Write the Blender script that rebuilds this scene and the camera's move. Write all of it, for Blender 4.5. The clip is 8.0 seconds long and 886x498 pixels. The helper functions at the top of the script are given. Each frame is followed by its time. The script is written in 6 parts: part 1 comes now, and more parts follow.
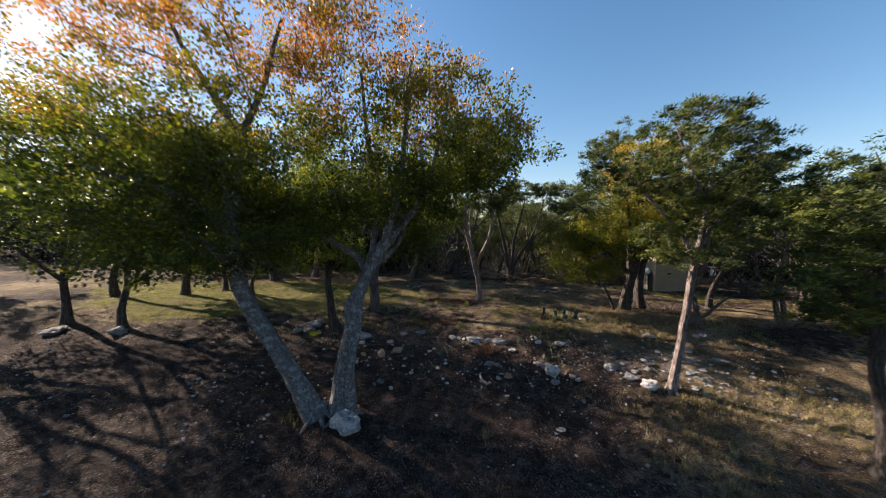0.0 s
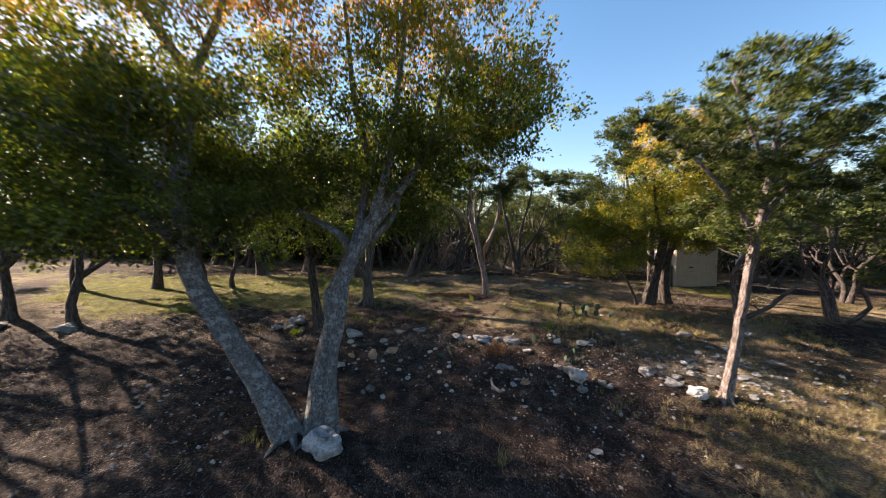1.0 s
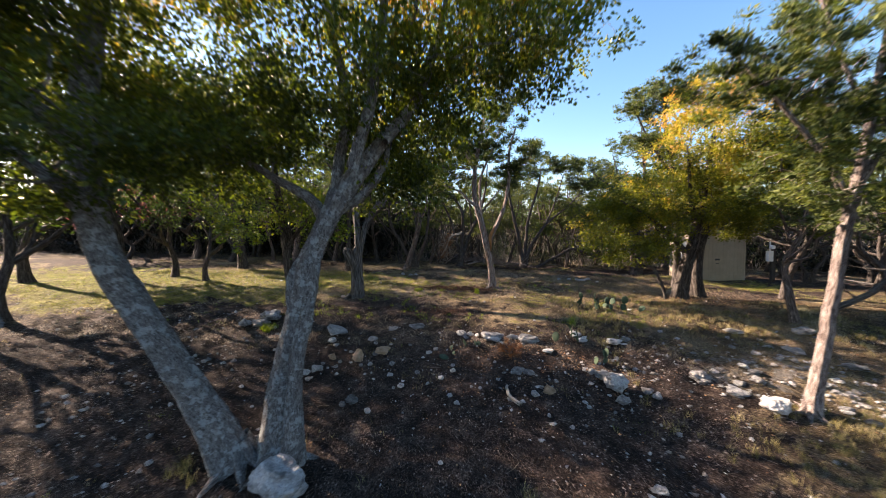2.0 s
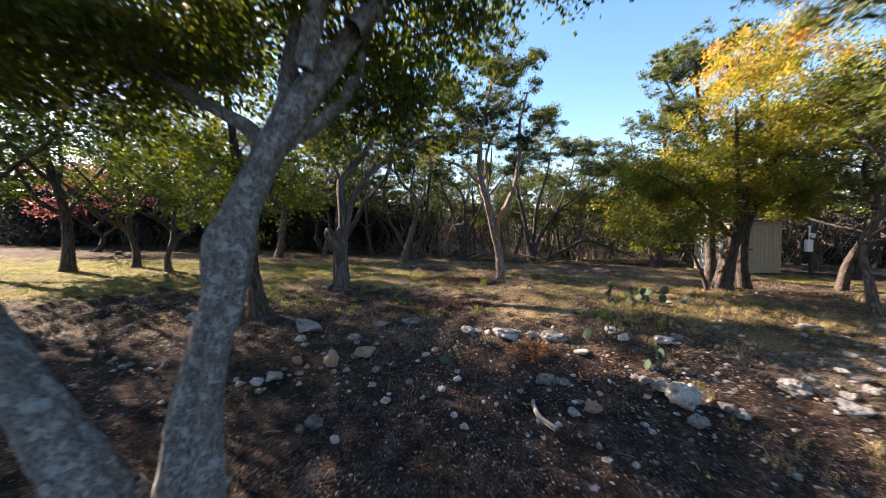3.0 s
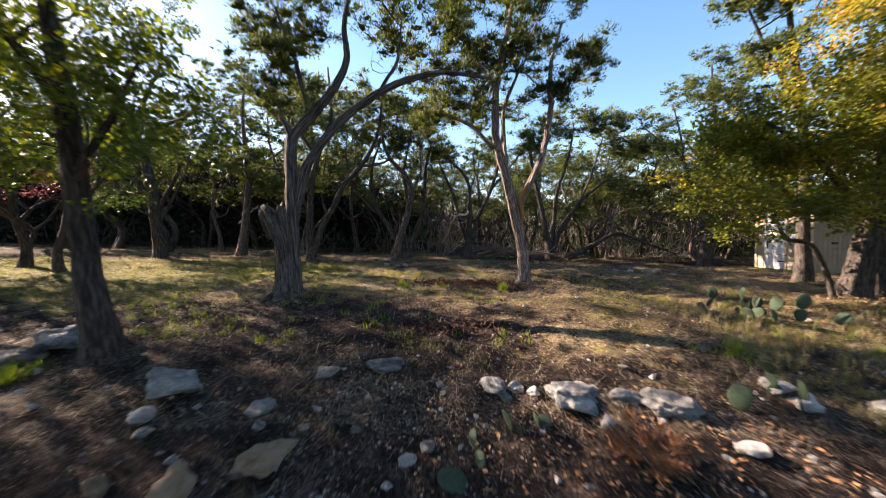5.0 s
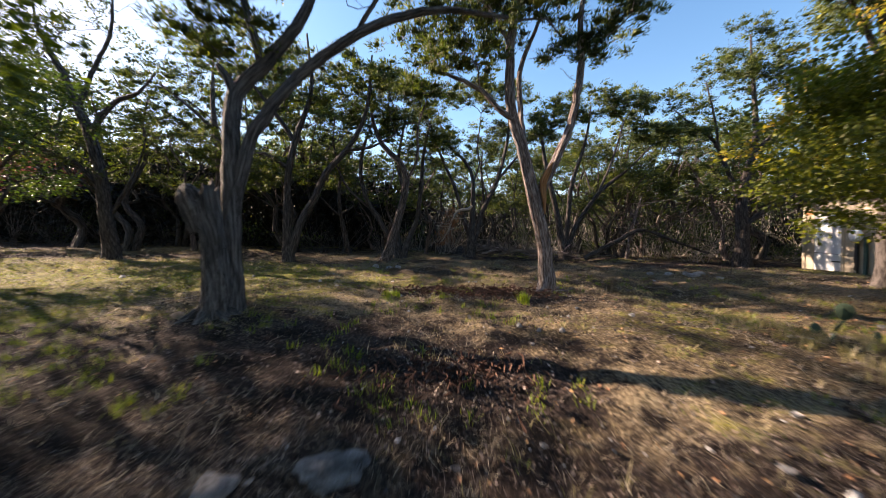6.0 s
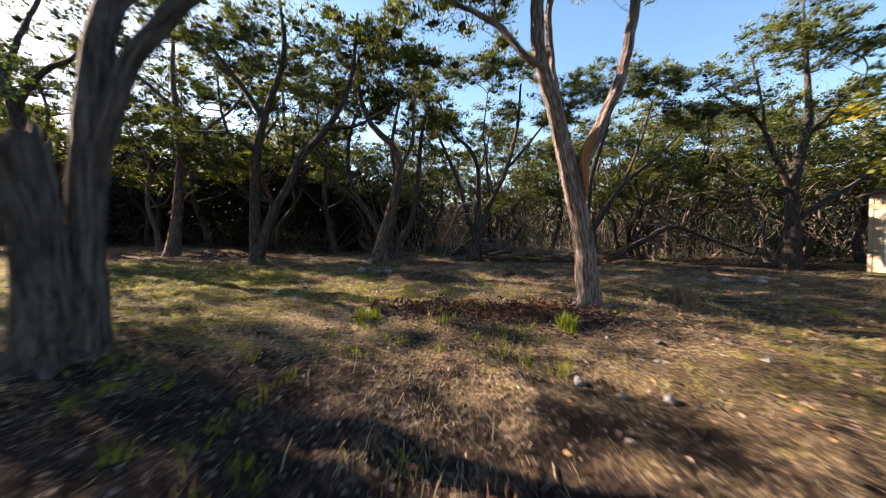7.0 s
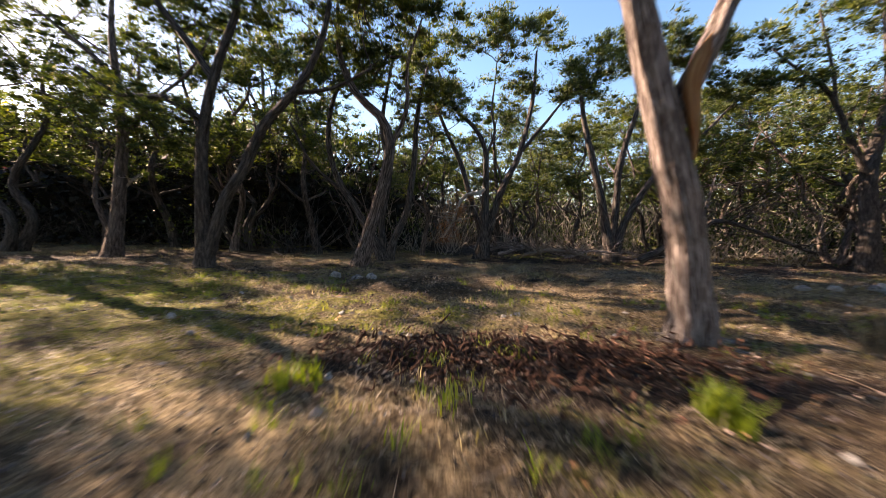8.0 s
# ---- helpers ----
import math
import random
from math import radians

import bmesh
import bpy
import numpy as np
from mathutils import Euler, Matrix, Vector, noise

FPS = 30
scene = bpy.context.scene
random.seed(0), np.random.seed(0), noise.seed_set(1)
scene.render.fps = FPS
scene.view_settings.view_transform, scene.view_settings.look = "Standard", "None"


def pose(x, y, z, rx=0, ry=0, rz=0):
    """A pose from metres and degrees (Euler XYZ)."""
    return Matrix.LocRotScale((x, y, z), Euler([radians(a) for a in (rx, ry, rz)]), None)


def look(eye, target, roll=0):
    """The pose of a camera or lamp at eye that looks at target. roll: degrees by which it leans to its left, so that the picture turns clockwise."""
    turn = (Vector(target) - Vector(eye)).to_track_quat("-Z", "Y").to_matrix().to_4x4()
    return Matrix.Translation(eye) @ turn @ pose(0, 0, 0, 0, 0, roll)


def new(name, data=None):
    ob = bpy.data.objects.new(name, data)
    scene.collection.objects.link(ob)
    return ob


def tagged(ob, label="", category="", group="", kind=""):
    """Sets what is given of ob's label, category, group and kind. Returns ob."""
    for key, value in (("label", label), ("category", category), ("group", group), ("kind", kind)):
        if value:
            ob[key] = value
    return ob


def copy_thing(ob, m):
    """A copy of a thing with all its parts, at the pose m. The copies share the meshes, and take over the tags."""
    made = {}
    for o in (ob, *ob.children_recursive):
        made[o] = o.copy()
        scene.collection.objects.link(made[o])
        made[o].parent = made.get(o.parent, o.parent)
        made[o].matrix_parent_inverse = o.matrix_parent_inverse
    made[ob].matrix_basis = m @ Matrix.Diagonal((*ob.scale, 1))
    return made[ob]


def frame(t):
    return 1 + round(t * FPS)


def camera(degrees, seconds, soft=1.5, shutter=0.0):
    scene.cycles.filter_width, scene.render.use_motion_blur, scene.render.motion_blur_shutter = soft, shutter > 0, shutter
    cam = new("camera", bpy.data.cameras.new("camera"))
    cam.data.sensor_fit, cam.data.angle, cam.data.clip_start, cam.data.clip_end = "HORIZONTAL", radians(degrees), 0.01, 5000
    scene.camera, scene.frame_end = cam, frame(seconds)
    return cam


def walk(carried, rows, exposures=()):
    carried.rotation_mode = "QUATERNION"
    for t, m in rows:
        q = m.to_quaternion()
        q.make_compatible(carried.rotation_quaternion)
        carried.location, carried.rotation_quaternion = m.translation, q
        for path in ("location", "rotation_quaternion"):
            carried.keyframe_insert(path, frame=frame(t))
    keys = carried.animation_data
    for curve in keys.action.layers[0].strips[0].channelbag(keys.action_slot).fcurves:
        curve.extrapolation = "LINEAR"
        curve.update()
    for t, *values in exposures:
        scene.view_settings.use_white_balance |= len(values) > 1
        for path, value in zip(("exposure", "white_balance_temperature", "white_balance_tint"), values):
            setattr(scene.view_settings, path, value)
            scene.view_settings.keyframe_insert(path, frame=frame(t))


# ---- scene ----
# ---- camera ----
cam = camera(101.9, 8.0, soft=0.2, shutter=0.7)
METRES, EYE, TILT, LEAN, TURN = 14.0, 3.06, -2.5, 0.0, 0.0
ROWS = [
    (0.0, 0.0, 0.0, 0.0, 0.0, 0.0, 0.0),
    (0.5, -0.0032, 0.0592, -0.0168, -0.01, 0.05, 0.0),
    (1.0, -0.005, 0.1189, -0.0337, 0.02, 0.09, -0.0),
    (1.5, -0.007, 0.1799, -0.0505, -0.01, 0.14, 0.01),
    (2.0, -0.0079, 0.2407, -0.0692, 0.02, 0.26, 0.04),
    (3.5, -0.0096, 0.4284, -0.1143, 0.03, 0.52, 0.17),
    (4.0, -0.0103, 0.4837, -0.1162, 0.04, 0.56, 0.2),
    (4.5, -0.0106, 0.5384, -0.1167, 0.05, 0.58, 0.21),
    (6.0, -0.0105, 0.7229, -0.1169, 0.07, 0.4, 0.26),
    (6.5, -0.0107, 0.7881, -0.1162, 0.09, 0.43, 0.25),
    (7.0, -0.0113, 0.8498, -0.1174, 0.12, 0.51, 0.25),
    (7.5, -0.012, 0.9135, -0.1184, 0.16, 0.5, 0.3),
    (8.0, -0.013, 0.9846, -0.1182, 0.21, 0.48, 0.32),
]
EXPOSURES = [(0.0, 1.54, 6500, 21), (1.0, 2.13, 6850, 23), (2.0, 2.46, 6950, 24), (3.5, 2.67, 7000, 26), (4.0, 2.57, 7100, 26), (4.5, 2.6, 7150, 26), (6.0, 2.24, 6950, 25), (7.0, 2.47, 7350, 27), (7.5, 2.66, 7600, 28), (8.0, 2.6, 7650, 29)]
walk(cam, [(t, pose(0, 0, EYE, TILT, LEAN, TURN) @ pose(METRES * x, METRES * y, METRES * z, 90 + pitch, roll, yaw)) for t, x, y, z, yaw, pitch, roll in ROWS], EXPOSURES)

# ---- light ----
SUN_X, SUN_Y, SUN_UP = -0.915, 0.403, 28.5
world = bpy.data.worlds.new("world")
scene.world = world
world.use_nodes = True
wn = world.node_tree
sky = wn.nodes.new("ShaderNodeTexSky")
sky.sky_type = "NISHITA"
sky.sun_disc = False
sky.sun_elevation = radians(SUN_UP)
sky.sun_rotation = math.atan2(SUN_X, SUN_Y)
sky.air_density, sky.dust_density, sky.ozone_density, sky.altitude = 1.15, 0.7, 1.8, 300
wn.nodes["Background"].inputs["Strength"].default_value = 0.061
rich = wn.nodes.new("ShaderNodeHueSaturation")
rich.inputs["Hue"].default_value, rich.inputs["Saturation"].default_value = 0.491, 1.22
wn.links.new(sky.outputs[0], rich.inputs["Color"])
wn.links.new(rich.outputs[0], wn.nodes["Background"].inputs["Color"])
sun = new("sun", bpy.data.lights.new("sun", "SUN"))
sun.data.energy, sun.data.angle, sun.data.color = 5.0, radians(0.53), (1.0, 0.84, 0.63)
flat = math.hypot(SUN_X, SUN_Y)
sun.matrix_world = look((-20, 10, 20), (-20 - SUN_X, 10 - SUN_Y, 20 - flat * math.tan(radians(SUN_UP))))


# ---- materials ----
def node(nt, kind, **ins):
    n = nt.nodes.new("ShaderNode" + kind)
    for k, v in ins.items():
        sock = n.inputs[int(k[1:])] if k[0] == "i" and k[1:].isdigit() else n.inputs[k.replace("_", " ")]
        if isinstance(v, bpy.types.NodeSocket):
            nt.links.new(v, sock)
        else:
            sock.default_value = v
    return n


def material(name):
    m = bpy.data.materials.new(name)
    m.use_nodes = True
    return m, m.node_tree, m.node_tree.nodes["Principled BSDF"]


def ramp(nt, fac, stops):
    r = nt.nodes.new("ShaderNodeValToRGB")
    els = r.color_ramp.elements
    while len(els) < len(stops):
        els.new(0.5)
    for e, (p, c) in zip(els, stops):
        e.position, e.color = p, (*c, 1)
    nt.links.new(fac, r.inputs[0])
    return r.outputs[0]


def noise_tex(nt, co, scale, detail=4.0, rough=0.6):
    return node(nt, "TexNoise", Vector=co, Scale=scale, Detail=detail, Roughness=rough).outputs[0]


def math_node(nt, op, a, b=0.0, clamp=False):
    n = nt.nodes.new("ShaderNodeMath")
    n.operation, n.use_clamp = op, clamp
    for s, v in zip(n.inputs, (a, b)):
        if isinstance(v, bpy.types.NodeSocket):
            nt.links.new(v, s)
        else:
            s.default_value = v
    return n.outputs[0]


def mix_rgb(nt, fac, a, b, blend="MIX"):
    n = nt.nodes.new("ShaderNodeMix")
    n.data_type, n.blend_type = "RGBA", blend
    for s, v in zip((n.inputs[0], n.inputs[6], n.inputs[7]), (fac, a, b)):
        if isinstance(v, bpy.types.NodeSocket):
            nt.links.new(v, s)
        else:
            s.default_value = (*v, 1) if isinstance(v, tuple) and len(v) == 3 else v
    return n.outputs[2]


def bump(nt, height, strength, distance):
    return node(nt, "Bump", Height=height, Strength=strength, Distance=distance).outputs[0]


def bark_material(name, dark, mid, light, lichen=None, stretch=0.09, scale=26.0, lichen_amount=0.58, relief=0.05):
    m, nt, b = material(name)
    at = nt.nodes.new("ShaderNodeAttribute")
    at.attribute_name = "bark"
    co = node(nt, "Mapping", Vector=at.outputs["Vector"], Scale=(1, 1, stretch)).outputs[0]
    strips = noise_tex(nt, co, scale, 5, 0.65)
    broad = noise_tex(nt, at.outputs["Vector"], 2.2, 3, 0.5)
    c = ramp(nt, strips, [(0.36, dark), (0.48, mid), (0.64, light)])
    c = mix_rgb(nt, math_node(nt, "MULTIPLY", broad, 0.55), c, tuple(0.55 * v for v in mid), "MIX")
    if lichen:
        spots = noise_tex(nt, at.outputs["Vector"], 9.0, 6, 0.7)
        f = ramp(nt, spots, [(lichen_amount, (0, 0, 0)), (lichen_amount + 0.06, (1, 1, 1))])
        c = mix_rgb(nt, math_node(nt, "MULTIPLY", f, 0.5), c, lichen)
    nt.links.new(c, b.inputs["Base Color"])
    b.inputs["Roughness"].default_value = 0.92
    b.inputs["Specular IOR Level"].default_value = 0.2
    fine = noise_tex(nt, co, scale * 3, 4, 0.7)
    h = math_node(nt, "ADD", strips, math_node(nt, "MULTIPLY", fine, 0.35))
    nt.links.new(bump(nt, h, 1.0, relief), b.inputs["Normal"])
    return m


def leaf_material(name, stops, clump=1.1, spread=0.45, through_light=0.45, rise=None, gloss=0.45, glow=(1.9, 1.8, 0.8)):
    """Leaves: colour by clump and by single leaf; rise=(from, to, amount) lets the autumn colour climb with height."""
    m, nt, b = material(name)
    co = nt.nodes.new("ShaderNodeTexCoord").outputs["Object"]
    geo = nt.nodes.new("ShaderNodeNewGeometry")
    n = noise_tex(nt, co, clump, 3, 0.6)
    v = math_node(nt, "ADD", math_node(nt, "MULTIPLY", math_node(nt, "SUBTRACT", n, 0.5), 1.5),
                  math_node(nt, "MULTIPLY", geo.outputs["Random Per Island"], spread))
    v = math_node(nt, "ADD", v, 0.5 - spread / 2)
    if rise:
        z = node(nt, "SeparateXYZ", Vector=co).outputs[2]
        mr = node(nt, "MapRange", Value=z, From_Min=rise[0], From_Max=rise[1], To_Min=-0.14, To_Max=rise[2]).outputs[0]
        v = math_node(nt, "ADD", v, mr)
    c = ramp(nt, v, stops)
    nt.links.new(c, b.inputs["Base Color"])
    b.inputs["Roughness"].default_value = gloss
    b.inputs["Specular IOR Level"].default_value = 0.35
    tr = node(nt, "BsdfTranslucent", Color=mix_rgb(nt, 1.0, c, glow, "MULTIPLY"))
    mx = node(nt, "MixShader", i0=through_light, i1=b.outputs[0], i2=tr.outputs[0])
    nt.links.new(mx.outputs[0], nt.nodes["Material Output"].inputs[0])
    return m


def plain_material(name, low, high, scale=8.0, rough=0.8, bump_size=0.004, bump_scale=60.0, metal=0.0, ends=(0.25, 0.75)):
    m, nt, b = material(name)
    co = nt.nodes.new("ShaderNodeTexCoord").outputs["Object"]
    geo = nt.nodes.new("ShaderNodeNewGeometry")
    info = nt.nodes.new("ShaderNodeObjectInfo")
    n = noise_tex(nt, co, scale, 5, 0.65)
    v = math_node(nt, "ADD", n, math_node(nt, "MULTIPLY", math_node(nt, "SUBTRACT", geo.outputs["Random Per Island"], 0.5), 0.5))
    v = math_node(nt, "ADD", v, math_node(nt, "MULTIPLY", math_node(nt, "SUBTRACT", info.outputs["Random"], 0.5), 0.25))
    nt.links.new(ramp(nt, v, [(ends[0], low), (ends[1], high)]), b.inputs["Base Color"])
    b.inputs["Roughness"].default_value, b.inputs["Metallic"].default_value = rough, metal
    if bump_size:
        nt.links.new(bump(nt, noise_tex(nt, co, bump_scale, 5, 0.7), 0.8, bump_size), b.inputs["Normal"])
    return m


BARK_JUNIPER = bark_material("juniper bark", (0.025, 0.017, 0.0145), (0.17, 0.134, 0.122), (0.52, 0.47, 0.45), None, 0.1, 58.0, 0.58, 0.035)
BARK_OAK = bark_material("oak bark", (0.03, 0.028, 0.027), (0.125, 0.12, 0.118), (0.26, 0.255, 0.25), (0.36, 0.4, 0.41), 0.3, 62.0, 0.52, 0.022)
BARK_DARK = bark_material("dark bark", (0.012, 0.01, 0.0095), (0.055, 0.047, 0.043), (0.17, 0.15, 0.14), None, 0.12, 44.0, 0.58, 0.04)
BARK_WOOD = bark_material("weathered juniper bark", (0.013, 0.01, 0.009), (0.085, 0.066, 0.059), (0.32, 0.265, 0.24), None, 0.1, 48.0, 0.58, 0.04)
TORN_BARK = bark_material("torn reddish bark", (0.012, 0.006, 0.004), (0.07, 0.034, 0.024), (0.26, 0.15, 0.11), None, 0.1, 50.0, 0.58, 0.03)
DEADWOOD = bark_material("weathered dead wood", (0.014, 0.013, 0.013), (0.085, 0.08, 0.077), (0.26, 0.25, 0.24), None, 0.07, 44.0, 0.58, 0.045)
BLEACHED = bark_material("bleached dead wood", (0.2, 0.17, 0.14), (0.42, 0.38, 0.33), (0.62, 0.58, 0.52), None, 0.05, 30.0)
SPLIT_WOOD = bark_material("fresh split wood", (0.16, 0.06, 0.025), (0.34, 0.16, 0.07), (0.48, 0.27, 0.13), None, 0.05, 40.0)
LEAF_OAK = leaf_material("oak leaf turning", [(0.0, (0.016, 0.028, 0.007)), (0.38, (0.045, 0.066, 0.011)), (0.62, (0.115, 0.145, 0.019)), (0.86, (0.24, 0.17, 0.035)), (1.0, (0.32, 0.13, 0.05))], 1.3, 0.34, 0.5, (4.9, 8.2, 0.46), 0.36, (1.75, 1.75, 0.7))
LEAF_LIME = leaf_material("lime oak leaf", [(0.0, (0.025, 0.05, 0.01)), (0.5, (0.075, 0.115, 0.014)), (0.85, (0.19, 0.22, 0.02)), (1.0, (0.3, 0.26, 0.03))], 1.8, 0.34, 0.42)
LEAF_YELLOW = leaf_material("yellow oak leaf", [(0.0, (0.035, 0.055, 0.009)), (0.4, (0.095, 0.115, 0.014)), (0.6, (0.2, 0.215, 0.024)), (0.8, (0.42, 0.29, 0.06)), (0.94, (0.44, 0.21, 0.08)), (1.0, (0.4, 0.15, 0.07))], 1.1, 0.24, 0.52, (2.0, 6.6, 0.22), 0.4, (1.6, 1.5, 0.8))
LEAF_RED = leaf_material("red leaf", [(0.0, (0.07, 0.03, 0.03)), (0.6, (0.16, 0.065, 0.065)), (1.0, (0.25, 0.16, 0.13))], 1.2, 0.4, 0.4, None, 0.5, (1.25, 1.0, 0.95))
LEAF_LIVE = leaf_material("live oak leaf", [(0.0, (0.018, 0.03, 0.013)), (0.55, (0.048, 0.066, 0.02)), (1.0, (0.14, 0.155, 0.035))], 2.0, 0.25, 0.3, None, 0.42, (1.4, 1.5, 0.8))
LEAF_GREEN = leaf_material("green oak leaf", [(0.0, (0.014, 0.03, 0.009)), (0.6, (0.04, 0.068, 0.015)), (1.0, (0.11, 0.14, 0.022))], 1.8, 0.25, 0.36, None, 0.42, (1.5, 1.6, 0.7))
# near black: the shade inside the wood is put into this foliage colour
THICKET_SHADED = leaf_material("thicket foliage with painted shade", [(0.0, (0.003, 0.0035, 0.003)), (0.6, (0.009, 0.0095, 0.007)), (1.0, (0.03, 0.029, 0.021))], 0.6, 0.3, 0.06, None, 0.8)
NEEDLE = leaf_material("juniper foliage", [(0.0, (0.01, 0.02, 0.009)), (0.4, (0.034, 0.053, 0.014)), (0.7, (0.105, 0.13, 0.022)), (1.0, (0.23, 0.22, 0.038))], 1.7, 0.4, 0.3, None, 0.6, (1.5, 1.6, 0.7))
NEEDLE_DRY = leaf_material("dry juniper foliage", [(0.0, (0.09, 0.04, 0.022)), (1.0, (0.28, 0.14, 0.08))], 1.5, 0.5, 0.3, None, 0.7)
SHRUB_LEAF = leaf_material("shrub leaf", [(0.0, (0.014, 0.028, 0.012)), (0.6, (0.04, 0.066, 0.018)), (1.0, (0.13, 0.155, 0.03))], 0.5, 0.6, 0.3)
GRASS = leaf_material("grass blade", [(0.0, (0.045, 0.055, 0.014)), (0.35, (0.15, 0.14, 0.045)), (0.65, (0.34, 0.29, 0.15)), (1.0, (0.55, 0.47, 0.32))], 0.7, 0.6, 0.4, None, 0.6, (1.2, 1.15, 0.9))
GRASS_PALE = leaf_material("dead pale grass", [(0.0, (0.05, 0.04, 0.03)), (0.5, (0.22, 0.18, 0.125)), (1.0, (0.56, 0.49, 0.38))], 0.8, 0.7, 0.35, None, 0.7, (1.2, 1.15, 1.0))
GRASS_GREEN = leaf_material("green grass blade", [(0.0, (0.06, 0.1, 0.012)), (0.6, (0.17, 0.23, 0.02)), (1.0, (0.33, 0.32, 0.06))], 0.8, 0.6, 0.4, None, 0.6, (1.3, 1.3, 0.8))
LITTER = plain_material("fallen leaf", (0.007, 0.005, 0.0045), (0.43, 0.33, 0.28), 1.2, 0.7, 0, 60.0, 0.0, (0.45, 0.95))
NEEDLE_BED = plain_material("dry needle bed", (0.012, 0.008, 0.007), (0.36, 0.28, 0.23), 1.2, 0.85, 0, 60.0, 0.0, (0.4, 0.95))
LITTER_ORANGE = plain_material("fresh fallen leaf", (0.16, 0.07, 0.03), (0.42, 0.24, 0.11), 1.2, 0.75, 0)
TWIG = plain_material("fallen twig", (0.05, 0.036, 0.027), (0.22, 0.175, 0.135), 3.0, 0.9, 0)


def rock_material(name, low, mid, high, stain):
    m, nt, b = material(name)
    co = nt.nodes.new("ShaderNodeTexCoord").outputs["Object"]
    info = nt.nodes.new("ShaderNodeObjectInfo")
    big, fine = noise_tex(nt, co, 3.5, 6, 0.65), noise_tex(nt, co, 40.0, 5, 0.7)
    v = math_node(nt, "ADD", big, math_node(nt, "MULTIPLY", math_node(nt, "SUBTRACT", info.outputs["Random"], 0.5), 0.3))
    c = ramp(nt, v, [(0.3, low), (0.52, mid), (0.75, high)])
    c = mix_rgb(nt, ramp(nt, fine, [(0.48, (0, 0, 0)), (0.62, (0.75, 0.75, 0.75))]), c, low)
    c = mix_rgb(nt, ramp(nt, noise_tex(nt, co, 1.6, 4), [(0.55, (0, 0, 0)), (0.68, (0.7, 0.7, 0.7))]), c, stain)
    nt.links.new(c, b.inputs["Base Color"])
    b.inputs["Roughness"].default_value = 0.9
    h = math_node(nt, "ADD", math_node(nt, "MULTIPLY", big, 1.5), fine)
    nt.links.new(bump(nt, h, 1.0, 0.045), b.inputs["Normal"])
    return m


LIMESTONE = rock_material("limestone", (0.15, 0.15, 0.155), (0.6, 0.61, 0.62), (0.84, 0.84, 0.84), (0.46, 0.37, 0.3))
LIMESTONE_TAN = rock_material("tan limestone", (0.3, 0.2, 0.12), (0.52, 0.37, 0.25), (0.66, 0.52, 0.4), (0.5, 0.3, 0.18))
LIMESTONE_GREY = rock_material("grey weathered limestone", (0.1, 0.105, 0.11), (0.36, 0.37, 0.38), (0.66, 0.67, 0.67), (0.2, 0.18, 0.16))


def ground_material():
    m, nt, b = material("woodland floor")
    co = nt.nodes.new("ShaderNodeTexCoord").outputs["Object"]
    at = nt.nodes.new("ShaderNodeAttribute")
    at.attribute_name = "cover"
    cover = node(nt, "SeparateXYZ", Vector=at.outputs["Vector"])
    broad, mid, fine = noise_tex(nt, co, 0.45, 4), noise_tex(nt, co, 3.2, 6, 0.7), noise_tex(nt, co, 38.0, 5, 0.75)
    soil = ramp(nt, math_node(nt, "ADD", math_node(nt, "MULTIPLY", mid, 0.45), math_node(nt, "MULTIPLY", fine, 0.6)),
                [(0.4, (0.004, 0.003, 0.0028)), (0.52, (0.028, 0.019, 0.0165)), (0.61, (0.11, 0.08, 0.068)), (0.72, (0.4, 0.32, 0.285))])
    dry = ramp(nt, math_node(nt, "ADD", math_node(nt, "MULTIPLY", broad, 0.4), math_node(nt, "MULTIPLY", fine, 0.6)),
               [(0.38, (0.008, 0.006, 0.005)), (0.5, (0.105, 0.078, 0.046)), (0.64, (0.58, 0.46, 0.29))])
    green = ramp(nt, math_node(nt, "ADD", math_node(nt, "MULTIPLY", mid, 0.4), math_node(nt, "MULTIPLY", fine, 0.6)),
                 [(0.37, (0.014, 0.016, 0.005)), (0.5, (0.12, 0.12, 0.02)), (0.66, (0.42, 0.37, 0.1))])
    stone = ramp(nt, fine, [(0.35, (0.06, 0.052, 0.046)), (0.62, (0.34, 0.32, 0.29))])

    def masked(a, channel, other, sharp=4.0):
        f = math_node(nt, "ADD", cover.outputs[channel], math_node(nt, "MULTIPLY", math_node(nt, "SUBTRACT", mid, 0.5), 1.6))
        f = math_node(nt, "ADD", math_node(nt, "MULTIPLY", math_node(nt, "SUBTRACT", f, 0.5), sharp), 0.5, True)
        return mix_rgb(nt, f, a, other)
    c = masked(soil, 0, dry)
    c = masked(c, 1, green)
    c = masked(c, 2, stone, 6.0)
    nt.links.new(c, b.inputs["Base Color"])
    b.inputs["Roughness"].default_value = 0.95
    b.inputs["Specular IOR Level"].default_value = 0.15
    h = math_node(nt, "ADD", math_node(nt, "MULTIPLY", mid, 1.2), fine)
    nt.links.new(bump(nt, h, 1.0, 0.1), b.inputs["Normal"])
    return m


FLOOR = ground_material()


# ---- geometry helpers ----
def softplus(v):
    return np.logaddexp(0, v)


def waves(x, y, seed, octaves=((1.0, 1.0),)):
    """Smooth uneven field from crossed sines, about -1 to 1."""
    g = np.random.default_rng(seed)
    out = 0.0
    for f, a in octaves:
        for _ in range(5):
            th, ph = g.uniform(0, math.tau), g.uniform(0, math.tau)
            out = out + a / 2.2 * np.sin(f * g.uniform(0.7, 1.4) * (x * math.cos(th) + y * math.sin(th)) + ph)
    return out


